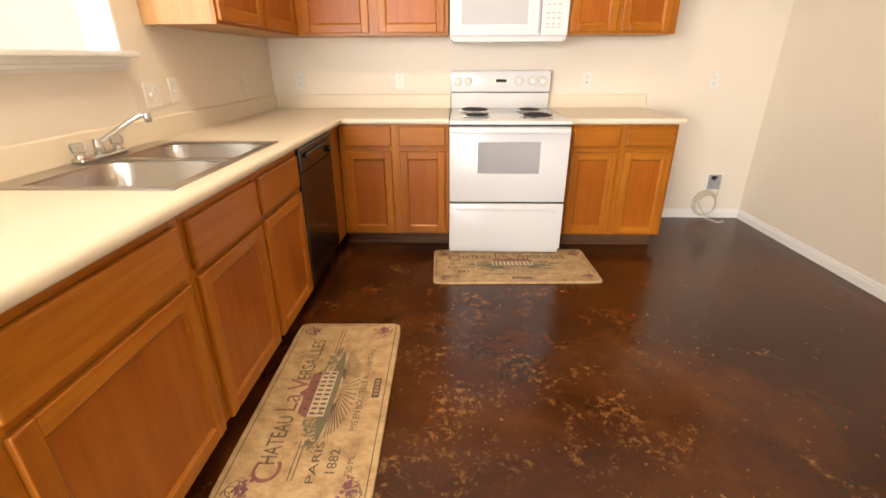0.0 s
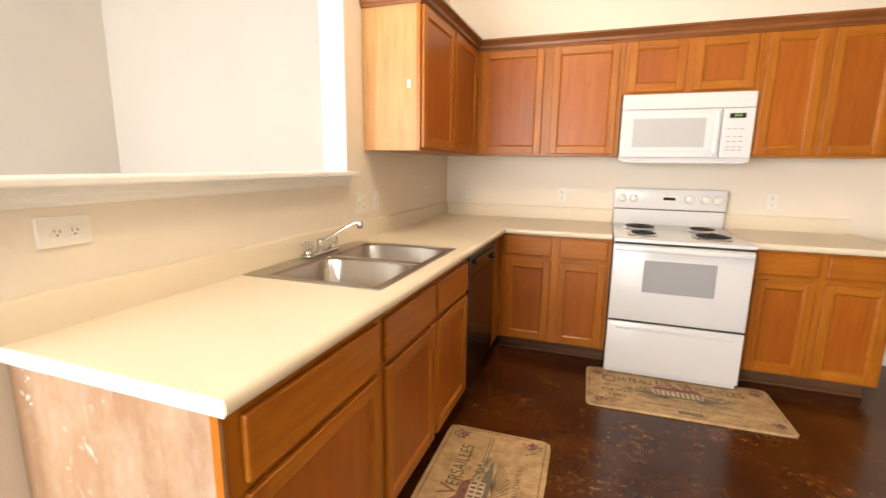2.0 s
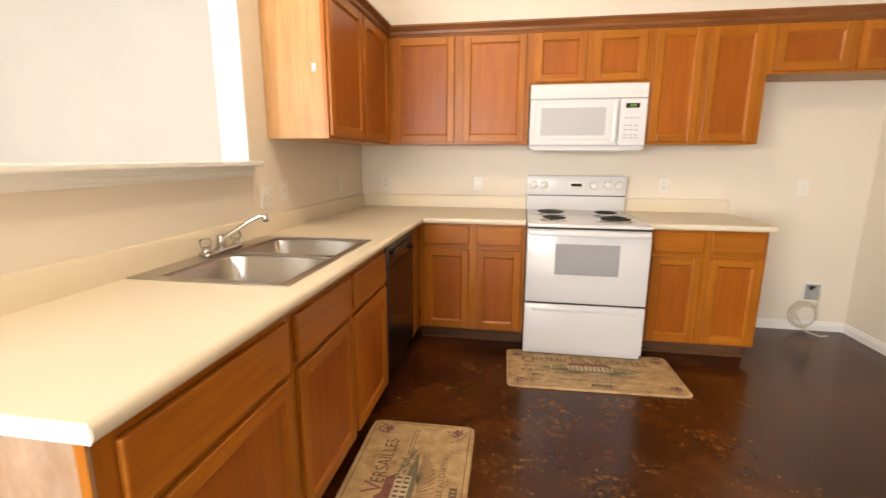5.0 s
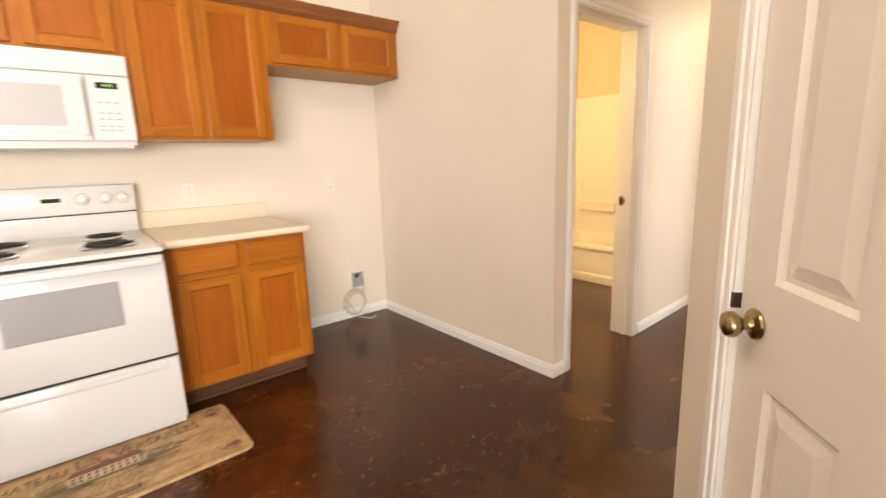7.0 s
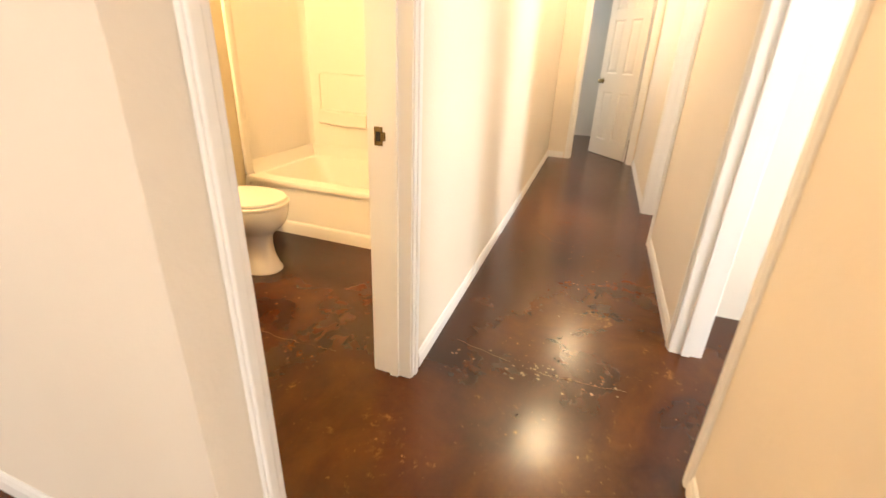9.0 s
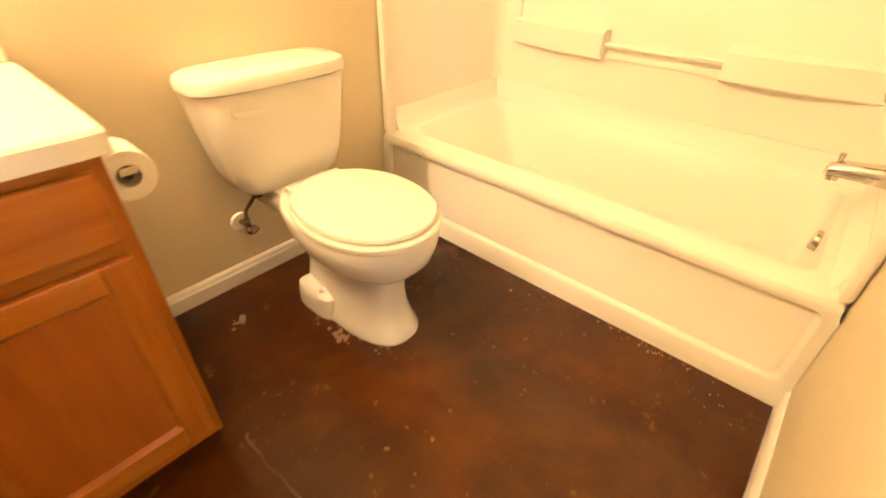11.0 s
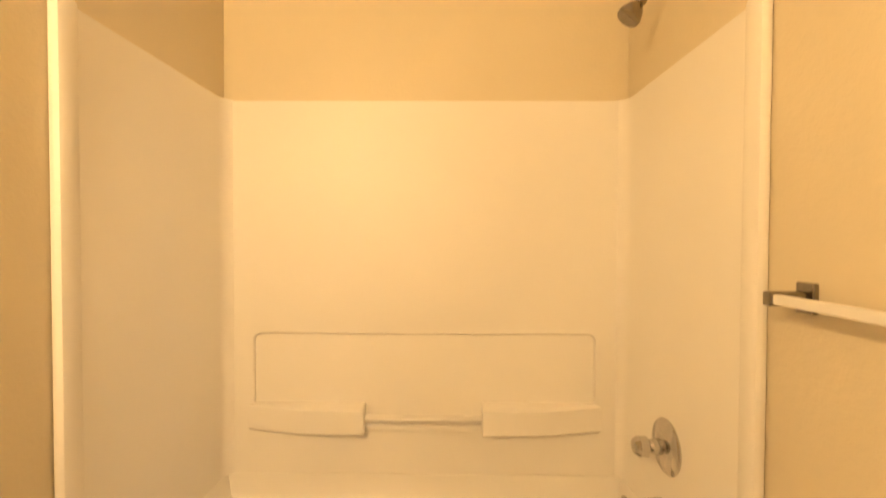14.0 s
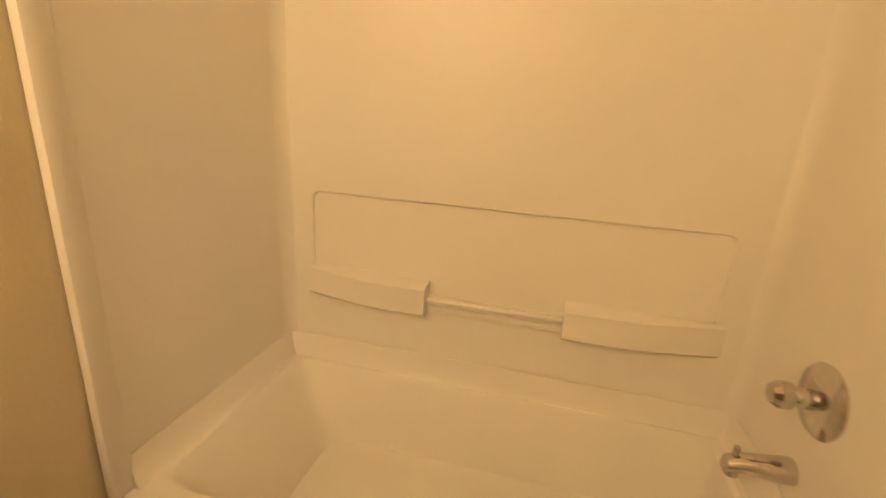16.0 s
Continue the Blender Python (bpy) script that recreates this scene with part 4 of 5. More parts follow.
for kx in (rx0 + 0.055, rx0 + 0.135, rx0 + 0.52, rx0 + 0.625, rx0 + 0.705):
    bm = bmesh.new()
    cyl(bm, (kx, YN - 0.09, 1.118), (kx, YN - 0.097, 1.118), 0.03, 0.03, 28)
    cyl(bm, (kx, YN - 0.097, 1.118), (kx, YN - 0.115, 1.118), 0.024, 0.021, 28, 0.003)
    box(bm, kx - 0.004, kx + 0.004, YN - 0.121, YN - 0.112, 1.097, 1.139, 0.002)
    part("control_knob", bm, PLASTIC, cpn, "", True)
    # grey disc showing round the knob, in place of its shadow and outline
    part("knob_shade_ring", cyl(bmesh.new(), (kx, YN - 0.0895, 1.118), (kx, YN - 0.0915, 1.118), 0.0335, 0.0335, 28), GREYMARK, r)
part("clock_panel", boxes((rx0 + 0.325, rx0 + 0.445, YN - 0.092, YN - 0.0895, 1.095, 1.142, 0.002)), PLASTIC, cpn)
part("clock_display", boxes((rx0 + 0.345, rx0 + 0.425, YN - 0.094, YN - 0.0915, 1.108, 1.13)), BLACK, cpn)
for bx_, by, br in ((rx0 + 0.175, 3.60, 0.075), (rx0 + 0.175, 3.95, 0.095), (rx0 + 0.575, 3.60, 0.095), (rx0 + 0.575, 3.95, 0.075)):
    bu = bmesh.new()
    loft(bu, [ring(bu, z, bx_, by, q, q, 2, 40) for z, q in ((0.9182, br + 0.022), (0.923, br + 0.018), (0.921, br + 0.01), (0.9195, 0.02))], False, True)
    bo = part("drip_pan", bu, CHROME, r, "chrome drip pan", True)
    turns = 4 if br > 0.08 else 3
    pts = [(bx_ + math.cos(a) * q, by + math.sin(a) * q, 0.934) for a, q in ((2 * math.pi * i / 24, 0.02 + (br - 0.02) * i / (24 * turns)) for i in range(24 * turns + 1))]
    part("coil", tube(bmesh.new(), pts, 0.0065, 8), COIL, bo, "black spiral heating coil", True)


# ---- mats ----
def words(text, size, m, mat, parent, name="lettering", width=None):
    cu = bpy.data.curves.new("text", "FONT")
    cu.body, cu.size, cu.align_x, cu.align_y, cu.extrude = text, size, "CENTER", "CENTER", 0.0
    tmp = bpy.data.objects.new("text", cu)
    me = bpy.data.meshes.new_from_object(tmp)
    bpy.data.objects.remove(tmp)
    xs = [v.co.x for v in me.vertices]
    k = width / (max(xs) - min(xs)) if width else 1.0
    for v in me.vertices:
        v.co = m @ Vector((v.co.x * k, v.co.y, v.co.z))
    me.materials.append(mat)
    ob = new(name, me)
    ob.parent = parent
    return ob


def flat(bm, pts, z):
    bm.faces.new([bm.verts.new((x, y, z)) for x, y in pts])
    return bm


def stroke(bm, pts, w, z):
    pts = [Vector(p) for p in pts]
    left, right = [], []
    for i, p in enumerate(pts):
        d = (pts[min(i + 1, len(pts) - 1)] - pts[max(i - 1, 0)]).normalized()
        n = Vector((-d.y, d.x)) * w / 2
        left.append(bm.verts.new((*(p + n), z)))
        right.append(bm.verts.new((*(p - n), z)))
    for i in range(len(pts) - 1):
        bm.faces.new((left[i], left[i + 1], right[i + 1], right[i]))
    return bm


def floor_mat(m, label):
    L, W, T = 1.05, 0.515, 0.012
    th = thing("floor_mat", label, "mat", "kitchen mats")
    bm = bmesh.new()
    loft(bm, [ring(bm, 0, 0, 0, L / 2, W / 2, 26, 96), ring(bm, T - 0.003, 0, 0, L / 2, W / 2, 26, 96), ring(bm, T, 0, 0, L / 2 - 0.004, W / 2 - 0.004, 26, 96)])
    part("pad", bm, MAT, th)
    z = T + 0.0006
    up = Matrix.Translation((0, 0, z))
    at = lambda x, y, rot=0: up @ pose(x, y, 0, 0, 0, rot)
    words("C", 0.135, at(-0.385, 0.105), INKRED, th)
    words("HATEAU", 0.085, at(-0.245, 0.118), INK, th, width=0.22)
    words("La", 0.115, at(-0.06, 0.135), INKRED, th)
    words("V", 0.12, at(0.05, 0.125), INKRED, th)
    words("ERSAILLES", 0.085, at(0.225, 0.118), INK, th, width=0.29)
    words("PARIS", 0.04, at(-0.345, -0.045), INK, th, width=0.17)
    words("1882", 0.048, at(-0.345, -0.105), INK, th, width=0.10)
    words("MIS EN BOUTEILLE AU CHATEAU", 0.036, at(0.045, -0.145), INK, th, width=0.50)
    words("750 ML", 0.034, at(-0.36, -0.165), INK, th, width=0.09)
    bm = bmesh.new()
    for x0, y0, x1, y1 in ((-0.50, 0.235, 0.50, 0.235), (-0.50, -0.235, 0.50, -0.235), (-0.42, 0.03, -0.25, 0.03), (-0.42, 0.015, -0.25, 0.015), (0.26, 0.03, 0.46, 0.03), (0.26, 0.015, 0.46, 0.015), (-0.505, -0.15, -0.505, 0.15), (0.505, -0.15, 0.505, 0.15)):
        stroke(bm, [(x0, y0), (x1, y1)], 0.0035, z)
    for sx in (-1, 1):
        for sy in (-1, 1):
            for k in range(3):
                stroke(bm, [(sx * (0.45 + 0.035 * k * 0.4 + math.cos(a) * (0.03 - 0.006 * k)), sy * (0.185 + 0.012 * k + math.sin(a) * (0.03 - 0.006 * k))) for a in (i * 0.45 + k for i in range(11))], 0.003, z)
    part("border_line", bm, INK, th)
    # the printed house: roof with dormers, pale wall with rows of windows, lawn and rays below
    part("printed_lawn", flat(bmesh.new(), [(-0.27, -0.022), (-0.15, -0.04), (0.15, -0.04), (0.29, -0.02), (0.17, 0.004), (-0.16, 0.004)], z), INKGREEN, th)
    part("printed_wall", flat(bmesh.new(), [(-0.135, -0.018), (0.135, -0.018), (0.135, 0.047), (-0.135, 0.047)], z + 0.0004), INKCREAM, th)
    bm = bmesh.new()
    flat(bm, [(-0.145, 0.047), (0.145, 0.047), (0.115, 0.088), (-0.115, 0.088)], z + 0.0004)
    flat(bm, [(-0.028, 0.088), (0.028, 0.088), (0.0, 0.112)], z + 0.0004)
    part("printed_roof", bm, INKRED, th)
    bm = bmesh.new()
    for i in range(10):
        x = -0.124 + i * 0.0265
        for y0, y1 in ((-0.013, 0.010), (0.018, 0.040)):
            flat(bm, [(x, y0), (x + 0.011, y0), (x + 0.011, y1), (x, y1)], z + 0.0008)
        if i % 2:
            flat(bm, [(x, 0.055), (x + 0.010, 0.055), (x + 0.010, 0.070), (x, 0.070)], z + 0.0008)
    for i in range(25):
        a = math.pi * (1.04 + 0.92 * i / 24)
        stroke(bm, [(0.02 + math.cos(a) * 0.09, -0.038 + math.sin(a) * 0.015), (0.02 + math.cos(a) * 0.26, -0.036 + math.sin(a) * 0.088)], 0.0034, z)
    part("printed_window", bm, INK, th)
    rnd = random.Random(5)
    bm, bp = bmesh.new(), bmesh.new()
    for cx, cy, n, rr, tgt in ((-0.19, 0.015, 60, 0.055, bm), (0.20, 0.02, 60, 0.06, bm), (-0.27, 0.0, 30, 0.035, bm), (0.27, 0.005, 24, 0.03, bm), (-0.45, 0.165, 46, 0.035, bp), (0.45, 0.165, 46, 0.035, bp), (-0.45, -0.175, 46, 0.035, bp), (0.45, -0.175, 46, 0.035, bp)):
        for i in range(n):
            x, y, q = cx + rnd.gauss(0, rr * 0.6), cy + rnd.gauss(0, rr * 0.35), rnd.uniform(0.003, 0.008)
            flat(tgt, [(x + math.cos(a) * q * rnd.uniform(0.6, 1.2), y + math.sin(a) * q) for a in (j * 1.0472 for j in range(6))], z + 0.001 + 0.0004 * rnd.random())
    part("printed_trees", bm, INKGREEN, th)
    part("printed_grape", bp, INKPURPLE, th)
    tag = part("printed_label", flat(bmesh.new(), [(-0.03, -0.215), (0.09, -0.215), (0.09, -0.185), (-0.03, -0.185)], z), INK, th)
    bm = bmesh.new()
    for i in range(5):
        flat(bm, [(-0.015 + i * 0.02, -0.209), (-0.003 + i * 0.02, -0.209), (-0.003 + i * 0.02, -0.191), (-0.015 + i * 0.02, -0.191)], z + 0.0006)
    part("label_marks", bm, MATEDGE, tag)
    return turned(th, m)


floor_mat(pose(-0.43, 1.965, 0, 0, 0, 91.2), "tan vintage wine-label printed kitchen mat before the sink cabinets")
floor_mat(pose(0.475, 3.235, 0, 0, 0, 1.8), "tan vintage wine-label printed kitchen mat before the range")

# water line behind the refrigerator space
wb = thing("water_supply_box", "recessed ice-maker water box in the wall with a coiled tube", "water box")
part("frame", boxes((2.20, 2.335, YN - 0.008, YN, 0.375, 0.39), (2.20, 2.335, YN - 0.008, YN, 0.235, 0.25), (2.20, 2.215, YN - 0.008, YN, 0.25, 0.375), (2.32, 2.335, YN - 0.008, YN, 0.25, 0.375)), PLASTIC, wb)
part("recess", boxes((2.215, 2.32, YN - 0.004, YN - 0.001, 0.25, 0.375)), GREYMARK, wb)
bm = cyl(bmesh.new(), (2.25, YN - 0.03, 0.345), (2.25, YN, 0.345), 0.011, 0.011, 16)
cyl(bm, (2.235, YN - 0.03, 0.36), (2.27, YN - 0.03, 0.36), 0.008, 0.008, 12)
part("valve", bm, DARKMETAL, wb, "", True)
pts = [(2.31 + 0.0 * i, YN - 0.03, 0.33 - 0.02 * i) for i in range(4)]
for i in range(44):
    a = 0.5 + i * 2 * math.pi / 18
    pts.append((2.205 + math.cos(a) * (0.105 - 0.0007 * i), YN - 0.035 - 0.001 * i, 0.135 + math.sin(a) * (0.112 - 0.0007 * i)))
pts += [(2.20, YN - 0.12, 0.03), (2.28, YN - 0.17, 0.012), (2.33, YN - 0.16, 0.02)]
part("water_tube", tube(bmesh.new(), pts, 0.0045, 8), TUBE, wb, "translucent yellowish coiled tube", True)

# ---- bathroom ----
TX, TB, T0, T1 = 4.475, 5.268, YB + 0.002, YBN - 0.002
tub = thing("bathtub", "white acrylic alcove bathtub", "bathtub")
bm = bmesh.new()
cx, cy, hx, hy = (TX + TB) / 2, (T0 + T1) / 2, (TB - TX) / 2, (T1 - T0) / 2
icx = cx + 0.012
rings = [ring(bm, 0.332, cx, cy, hx + 0.001, hy, 80, 96), ring(bm, 0.344, cx, cy, hx + 0.004, hy, 80, 96), ring(bm, 0.358, cx, cy, hx + 0.004, hy, 80, 96), ring(bm, 0.369, cx, cy, hx - 0.002, hy - 0.004, 80, 96), ring(bm, 0.374, cx, cy, hx - 0.014, hy - 0.01, 80, 96),
         ring(bm, 0.376, icx, cy, 0.322, hy - 0.066, 22, 96), ring(bm, 0.366, icx, cy, 0.312, hy - 0.078, 18, 96), ring(bm, 0.20, icx, cy - 0.05, 0.285, hy - 0.13, 10, 96),
         ring(bm, 0.10, icx, cy - 0.07, 0.262, hy - 0.17, 8, 96), ring(bm, 0.08, icx, cy - 0.08, 0.22, hy - 0.23, 6, 96)]
part("basin", loft(bm, rings, False, True), ACRYL, tub, "", True)
bm = bmesh.new()
loft(bm, [[bm.verts.new((x, cy + p, q)) for p, q in rounded(w, z0, z1, pw_)] for x, w, z0, z1, pw_ in ((TX + 0.05, hy, -0.02, 0.345, 80), (TX - 0.001, hy, -0.02, 0.345, 80), (TX - 0.001, hy - 0.030, 0.074, 0.340, 24),
          (TX + 0.004, hy - 0.036, 0.081, 0.338, 22), (TX + 0.013, hy - 0.044, 0.090, 0.336, 20))])
part("apron", bm, ACRYL, tub, "", True)
bm = bmesh.new()
cyl(bm, (4.985, T0 + 0.06, 0.262), (4.985, T0 + 0.10, 0.268), 0.036, 0.034, 28, 0.004)
part("overflow_plate", bm, CHROME, tub, "round chrome overflow plate", True)
for yy, s_ in ((T0, 1), (T1, -1)):
    bm = bmesh.new()
    sect = [(0, 0.36), (s_ * 0.05, 0.3745), (s_ * 0.036, 0.388), (s_ * 0.024, 0.45), (s_ * 0.0195, 0.4622), (0, 0.4622)]
    a = [bm.verts.new((TX + 0.055, yy + o, z)) for o, z in sect]
    b_ = [bm.verts.new((TB, yy + o, z)) for o, z in sect]
    loft(bm, [a, b_])
    part("end_ledge", bm, ACRYL, tub, "", True)
bm = bmesh.new()
sect = [(TB, 0.36), (TB - 0.055, 0.3755), (TB - 0.042, 0.392), (TB - 0.036, 0.45), (TB - 0.0335, 0.4622), (TB, 0.4622)]
loft(bm, [[bm.verts.new((x, yy, z)) for x, z in sect] for yy in (T0 + 0.001, T1 - 0.001)])
part("back_ledge", bm, ACRYL, tub, "", True)

sur = thing("tub_surround", "glossy white moulded acrylic tub surround", "tub surround")
TH, RC = 0.018, 0.07
path = [(TX + 0.03, T1 - TH)]
for k in range(9):
    a = math.pi / 2 * k / 8
    path.append((TB - TH - RC + math.sin(a) * RC, T1 - TH - RC + math.cos(a) * RC))
for k in range(9):
    a = math.pi / 2 * k / 8
    path.append((TB - TH - RC + math.cos(a) * RC, T0 + TH + RC - math.sin(a) * RC))
path.append((TX + 0.03, T0 + TH))
WALLP = [(0.0, 0.463), (0.0, 1.905), (-0.004, 1.914), (-0.012, 1.918), (-0.0175, 1.918), (-0.0175, 0.463)]
part("wall_skin", sweep(bmesh.new(), WALLP, path), ACRYL, sur, "", True)
for yy, s_ in ((T0, 1), (T1, -1)):
    part("front_flange", boxes((TX + 0.004, TX + 0.064, min(yy, yy + s_ * 0.03), max(yy, yy + s_ * 0.03), 0.372, 1.925, 0.012)), ACRYL, sur, "", True)
XB = TB - TH
bm = bmesh.new()
outline = [(T0 + 0.022, 0.69), (T0 + 0.022, 1.912), (T1 - 0.022, 1.912), (T1 - 0.022, 0.69), (4.092, 0.69)]
outline += [(4.062 + 0.03 * math.cos(a), 0.986 + 0.03 * math.sin(a)) for a in (math.pi / 2 * k / 6 for k in range(7))]
outline += [(2.79 - 0.03 * math.sin(a), 0.986 + 0.03 * math.cos(a)) for a in (math.pi / 2 * k / 6 for k in range(7))] + [(2.76, 0.69)]
fr = [bm.verts.new((XB - 0.014, p, q)) for p, q in outline]
md = [bm.verts.new((XB - 0.010, p + (0.0 if p in (T0 + 0.022, T1 - 0.022) else math.copysign(0.004, 3.42 - p) * (1 if q < 1.02 else 0)), q - (0.004 if 0.98 < q < 1.03 else 0))) for p, q in outline]
bk = [bm.verts.new((XB + 0.004, v_.co.y, v_.co.z)) for v_ in md]
loft(bm, [bk, md, fr])
part("raised_panel", bm, ACRYL, sur)
part("lower_panel", boxes((XB - 0.014, XB + 0.004, T0 + 0.022, T1 - 0.022, 0.463, 0.6898)), ACRYL, sur)
for ya, yb, ye in ((3.655, 4.115, 3.655), (2.735, 3.20, 3.20)):
    bm = bmesh.new()
    far = ya if ye == yb else yb
    pr = lambda d: [(XB + 0.003, 0.742), (XB - d * 0.75, 0.742), (XB - d, 0.73), (XB - d, 0.64), (XB - d * 0.8, 0.632), (XB + 0.003, 0.632)]
    loft(bm, [[bm.verts.new((x, yy, z)) for x, z in pr(d)] for yy, d in ((ye, 0.068), (ye + (far - ye) * 0.04, 0.072), (ye + (far - ye) * 0.5, 0.066), (far, 0.014))])
    part("soap_shelf", bm, ACRYL, sur, "", True)
part("grab_bar", tube(bmesh.new(), [(XB - 0.045, 3.205, 0.69), (XB - 0.045, 3.65, 0.69)], 0.0085, 14), ACRYL, sur, "slim clear-white bar between the shelves", True)
part("bar_ledge", boxes((XB - 0.022, XB + 0.003, 3.20, 3.655, 0.632, 0.66, 0.006)), ACRYL, sur, "", True)

# tub fittings
YF = T0 + TH
v = thing("shower_valve", "round chrome shower valve with a lever knob", "valve")
bm = bmesh.new()
loft(bm, [[bm.verts.new((4.88 + math.cos(a) * q, YF + d, 0.745 + math.sin(a) * q)) for a in (2 * math.pi * i / 40 for i in range(40))] for q, d in ((0.083, 0), (0.085, 0.006), (0.08, 0.012), (0.045, 0.02), (0.036, 0.024))])
part("escutcheon", bm, CHROME, v, "", True)
bm = cyl(bmesh.new(), (4.88, YF + 0.02, 0.745), (4.88, YF + 0.06, 0.745), 0.024, 0.021, 28, 0.003)
part("stem", bm, CHROME, v, "", True)
bm = bmesh.new()
loft(bm, [[bm.verts.new((4.88 + math.cos(a) * q, YF + d, 0.745 + math.sin(a) * q)) for a in (2 * math.pi * i / 12 for i in range(12))] for q, d in ((0.022, 0.06), (0.031, 0.066), (0.031, 0.09), (0.022, 0.105), (0.006, 0.11))])
part("knob", bm, CHROME, v, "faceted chrome knob")
sp = thing("tub_spout", "chrome tub spout with diverter pin", "tub spout")
bm = bmesh.new()
loft(bm, [[bm.verts.new((4.905 + math.cos(a) * q, YF + d, 0.535 + dz + math.sin(a) * q * 0.9)) for a in (2 * math.pi * i / 24 for i in range(24))] for q, d, dz in ((0.034, 0, 0), (0.035, 0.01, 0), (0.031, 0.05, -0.002), (0.027, 0.11, -0.006), (0.022, 0.138, -0.014), (0.012, 0.145, -0.018))])
cyl(bm, (4.905, YF + 0.122, 0.515), (4.905, YF + 0.122, 0.495), 0.018, 0.017, 20)
part("spout_body", bm, CHROME, sp, "", True)
bm = cyl(bmesh.new(), (4.905, YF + 0.122, 0.545), (4.905, YF + 0.122, 0.572), 0.006, 0.008, 14)
part("diverter_pin", bm, CHROME, sp, "", True)
sh = thing("wall_shower", "chrome shower head on a bent arm", "shower head")
bm = bmesh.new()
cyl(bm, (4.885, YB, 2.175), (4.885, YB + 0.012, 2.175), 0.034, 0.026, 28, 0.003)
part("wall_flange", bm, DARKCHROME, sh, "", True)
part("arm", tube(bmesh.new(), [(4.885, YB + 0.005, 2.175), (4.885, YB + 0.038, 2.178), (4.885, YB + 0.068, 2.165), (4.885, YB + 0.093, 2.142), (4.885, YB + 0.108, 2.118)], 0.0105, 14), DARKCHROME, sh, "", True)
bm = bmesh.new()
d_ = Vector((0, 0.6, -0.8))
p_ = Vector((4.885, YB + 0.106, 2.121))
q_ = d_.to_track_quat("Z", "Y")
loft(bm, [[bm.verts.new(p_ + d_ * t_ + q_ @ Vector((math.cos(a) * w_, math.sin(a) * w_, 0))) for a in (2 * math.pi * i / 28 for i in range(28))] for t_, w_ in ((0, 0.014), (0.02, 0.017), (0.03, 0.014), (0.05, 0.028), (0.075, 0.037), (0.085, 0.036), (0.083, 0.03))])
part("head", bm, DARKCHROME, sh, "", True)
tb = thing("towel_bar", "square chrome-ended towel bar on the bathroom wall", "towel bar")
for px in (4.375, 3.78):
    part("bracket", boxes((px - 0.022, px + 0.022, YB, YB + 0.012, 1.24, 1.30, 0.003), (px - 0.012, px + 0.012, YB + 0.01, YB + 0.085, 1.255, 1.283, 0.004)), DARKCHROME, tb)
part("bar", boxes((3.775, 4.38, YB + 0.062, YB + 0.08, 1.259, 1.278, 0.003)), PLASTIC, tb, "pale square bar")

# toilet
TC = 3.975
t = thing("toilet", "white two-piece toilet with closed lid", "toilet")
bm = bmesh.new()
FOOT = ((0.0, 3.80, 0.112, 0.235, 0.24, 2.6), (0.012, 3.80, 0.112, 0.235, 0.24, 2.6), (0.035, 3.80, 0.102, 0.222, 0.235, 2.5), (0.10, 3.80, 0.090, 0.200, 0.23, 2.4), (0.165, 3.79, 0.086, 0.186, 0.23, 2.3), (0.215, 3.78, 0.088, 0.182, 0.235, 2.3),
        (0.238, 3.765, 0.106, 0.188, 0.25, 2.2), (0.262, 3.75, 0.136, 0.202, 0.27, 2.2), (0.295, 3.735, 0.160, 0.216, 0.295, 2.2), (0.335, 3.73, 0.175, 0.225, 0.31, 2.2), (0.385, 3.73, 0.182, 0.230, 0.31, 2.3), (0.395, 3.73, 0.178, 0.226, 0.305, 2.3))
loft(bm, [ring(bm, z, TC, y_, rx_, ry_, pw, 48, bk) for z, y_, rx_, ry_, bk, pw in FOOT])
part("bowl", bm, PORC, t, "", True)
part("deck", boxes((TC - 0.11, TC + 0.11, 3.93, 4.20, 0.30, 0.398, 0.03)), PORC, t, "", True)
for sx in (-1, 1):
    bm = bmesh.new()
    loft(bm, [ring(bm, z, TC + sx * 0.085, 3.90, q, q * 2.1, 3.2, 32) for z, q in ((0.0, 0.046), (0.045, 0.045), (0.075, 0.042), (0.088, 0.03), (0.09, 0.012))])
    cyl(bm, (TC + sx * 0.1, 3.86, 0.085), (TC + sx * 0.1, 3.86, 0.102), 0.013, 0.009, 16, 0.003)
    part("foot_flare", bm, PORC, t, "", True)
bm = bmesh.new()
loft(bm, [ring(bm, z, TC, 3.73, rx_, ry_, 2.15, 56, bk) for z, rx_, ry_, bk in ((0.396, 0.178, 0.232, 0.22), (0.402, 0.187, 0.240, 0.225), (0.413, 0.187, 0.240, 0.225), (0.419, 0.181, 0.234, 0.22))])
part("seat", bm, PLASTIC, t, "", True)
bm = bmesh.new()
loft(bm, [ring(bm, z, TC, 3.735, rx_, ry_, 2.15, 56, bk) for z, rx_, ry_, bk in ((0.4195, 0.170, 0.222, 0.215), (0.426, 0.178, 0.230, 0.22), (0.436, 0.174, 0.226, 0.218), (0.443, 0.14, 0.19, 0.18), (0.445, 0.07, 0.1, 0.1))])
part("lid", bm, PLASTIC, t, "", True)
for sx in (-0.075, 0.075):
    part("hinge", boxes((TC + sx - 0.022, TC + sx + 0.022, 3.945, 3.985, 0.40, 0.424, 0.008)), PLASTIC, t, "", True)
bm = bmesh.new()
loft(bm, [ring(bm, z, TC - 0.02, 4.11, rx_, ry_ * 0.93, 6, 56) for z, rx_, ry_ in ((0.385, 0.11, 0.06), (0.394, 0.15, 0.078), (0.42, 0.175, 0.09), (0.47, 0.192, 0.096), (0.58, 0.213, 0.103), (0.70, 0.226, 0.108), (0.706, 0.222, 0.105))])
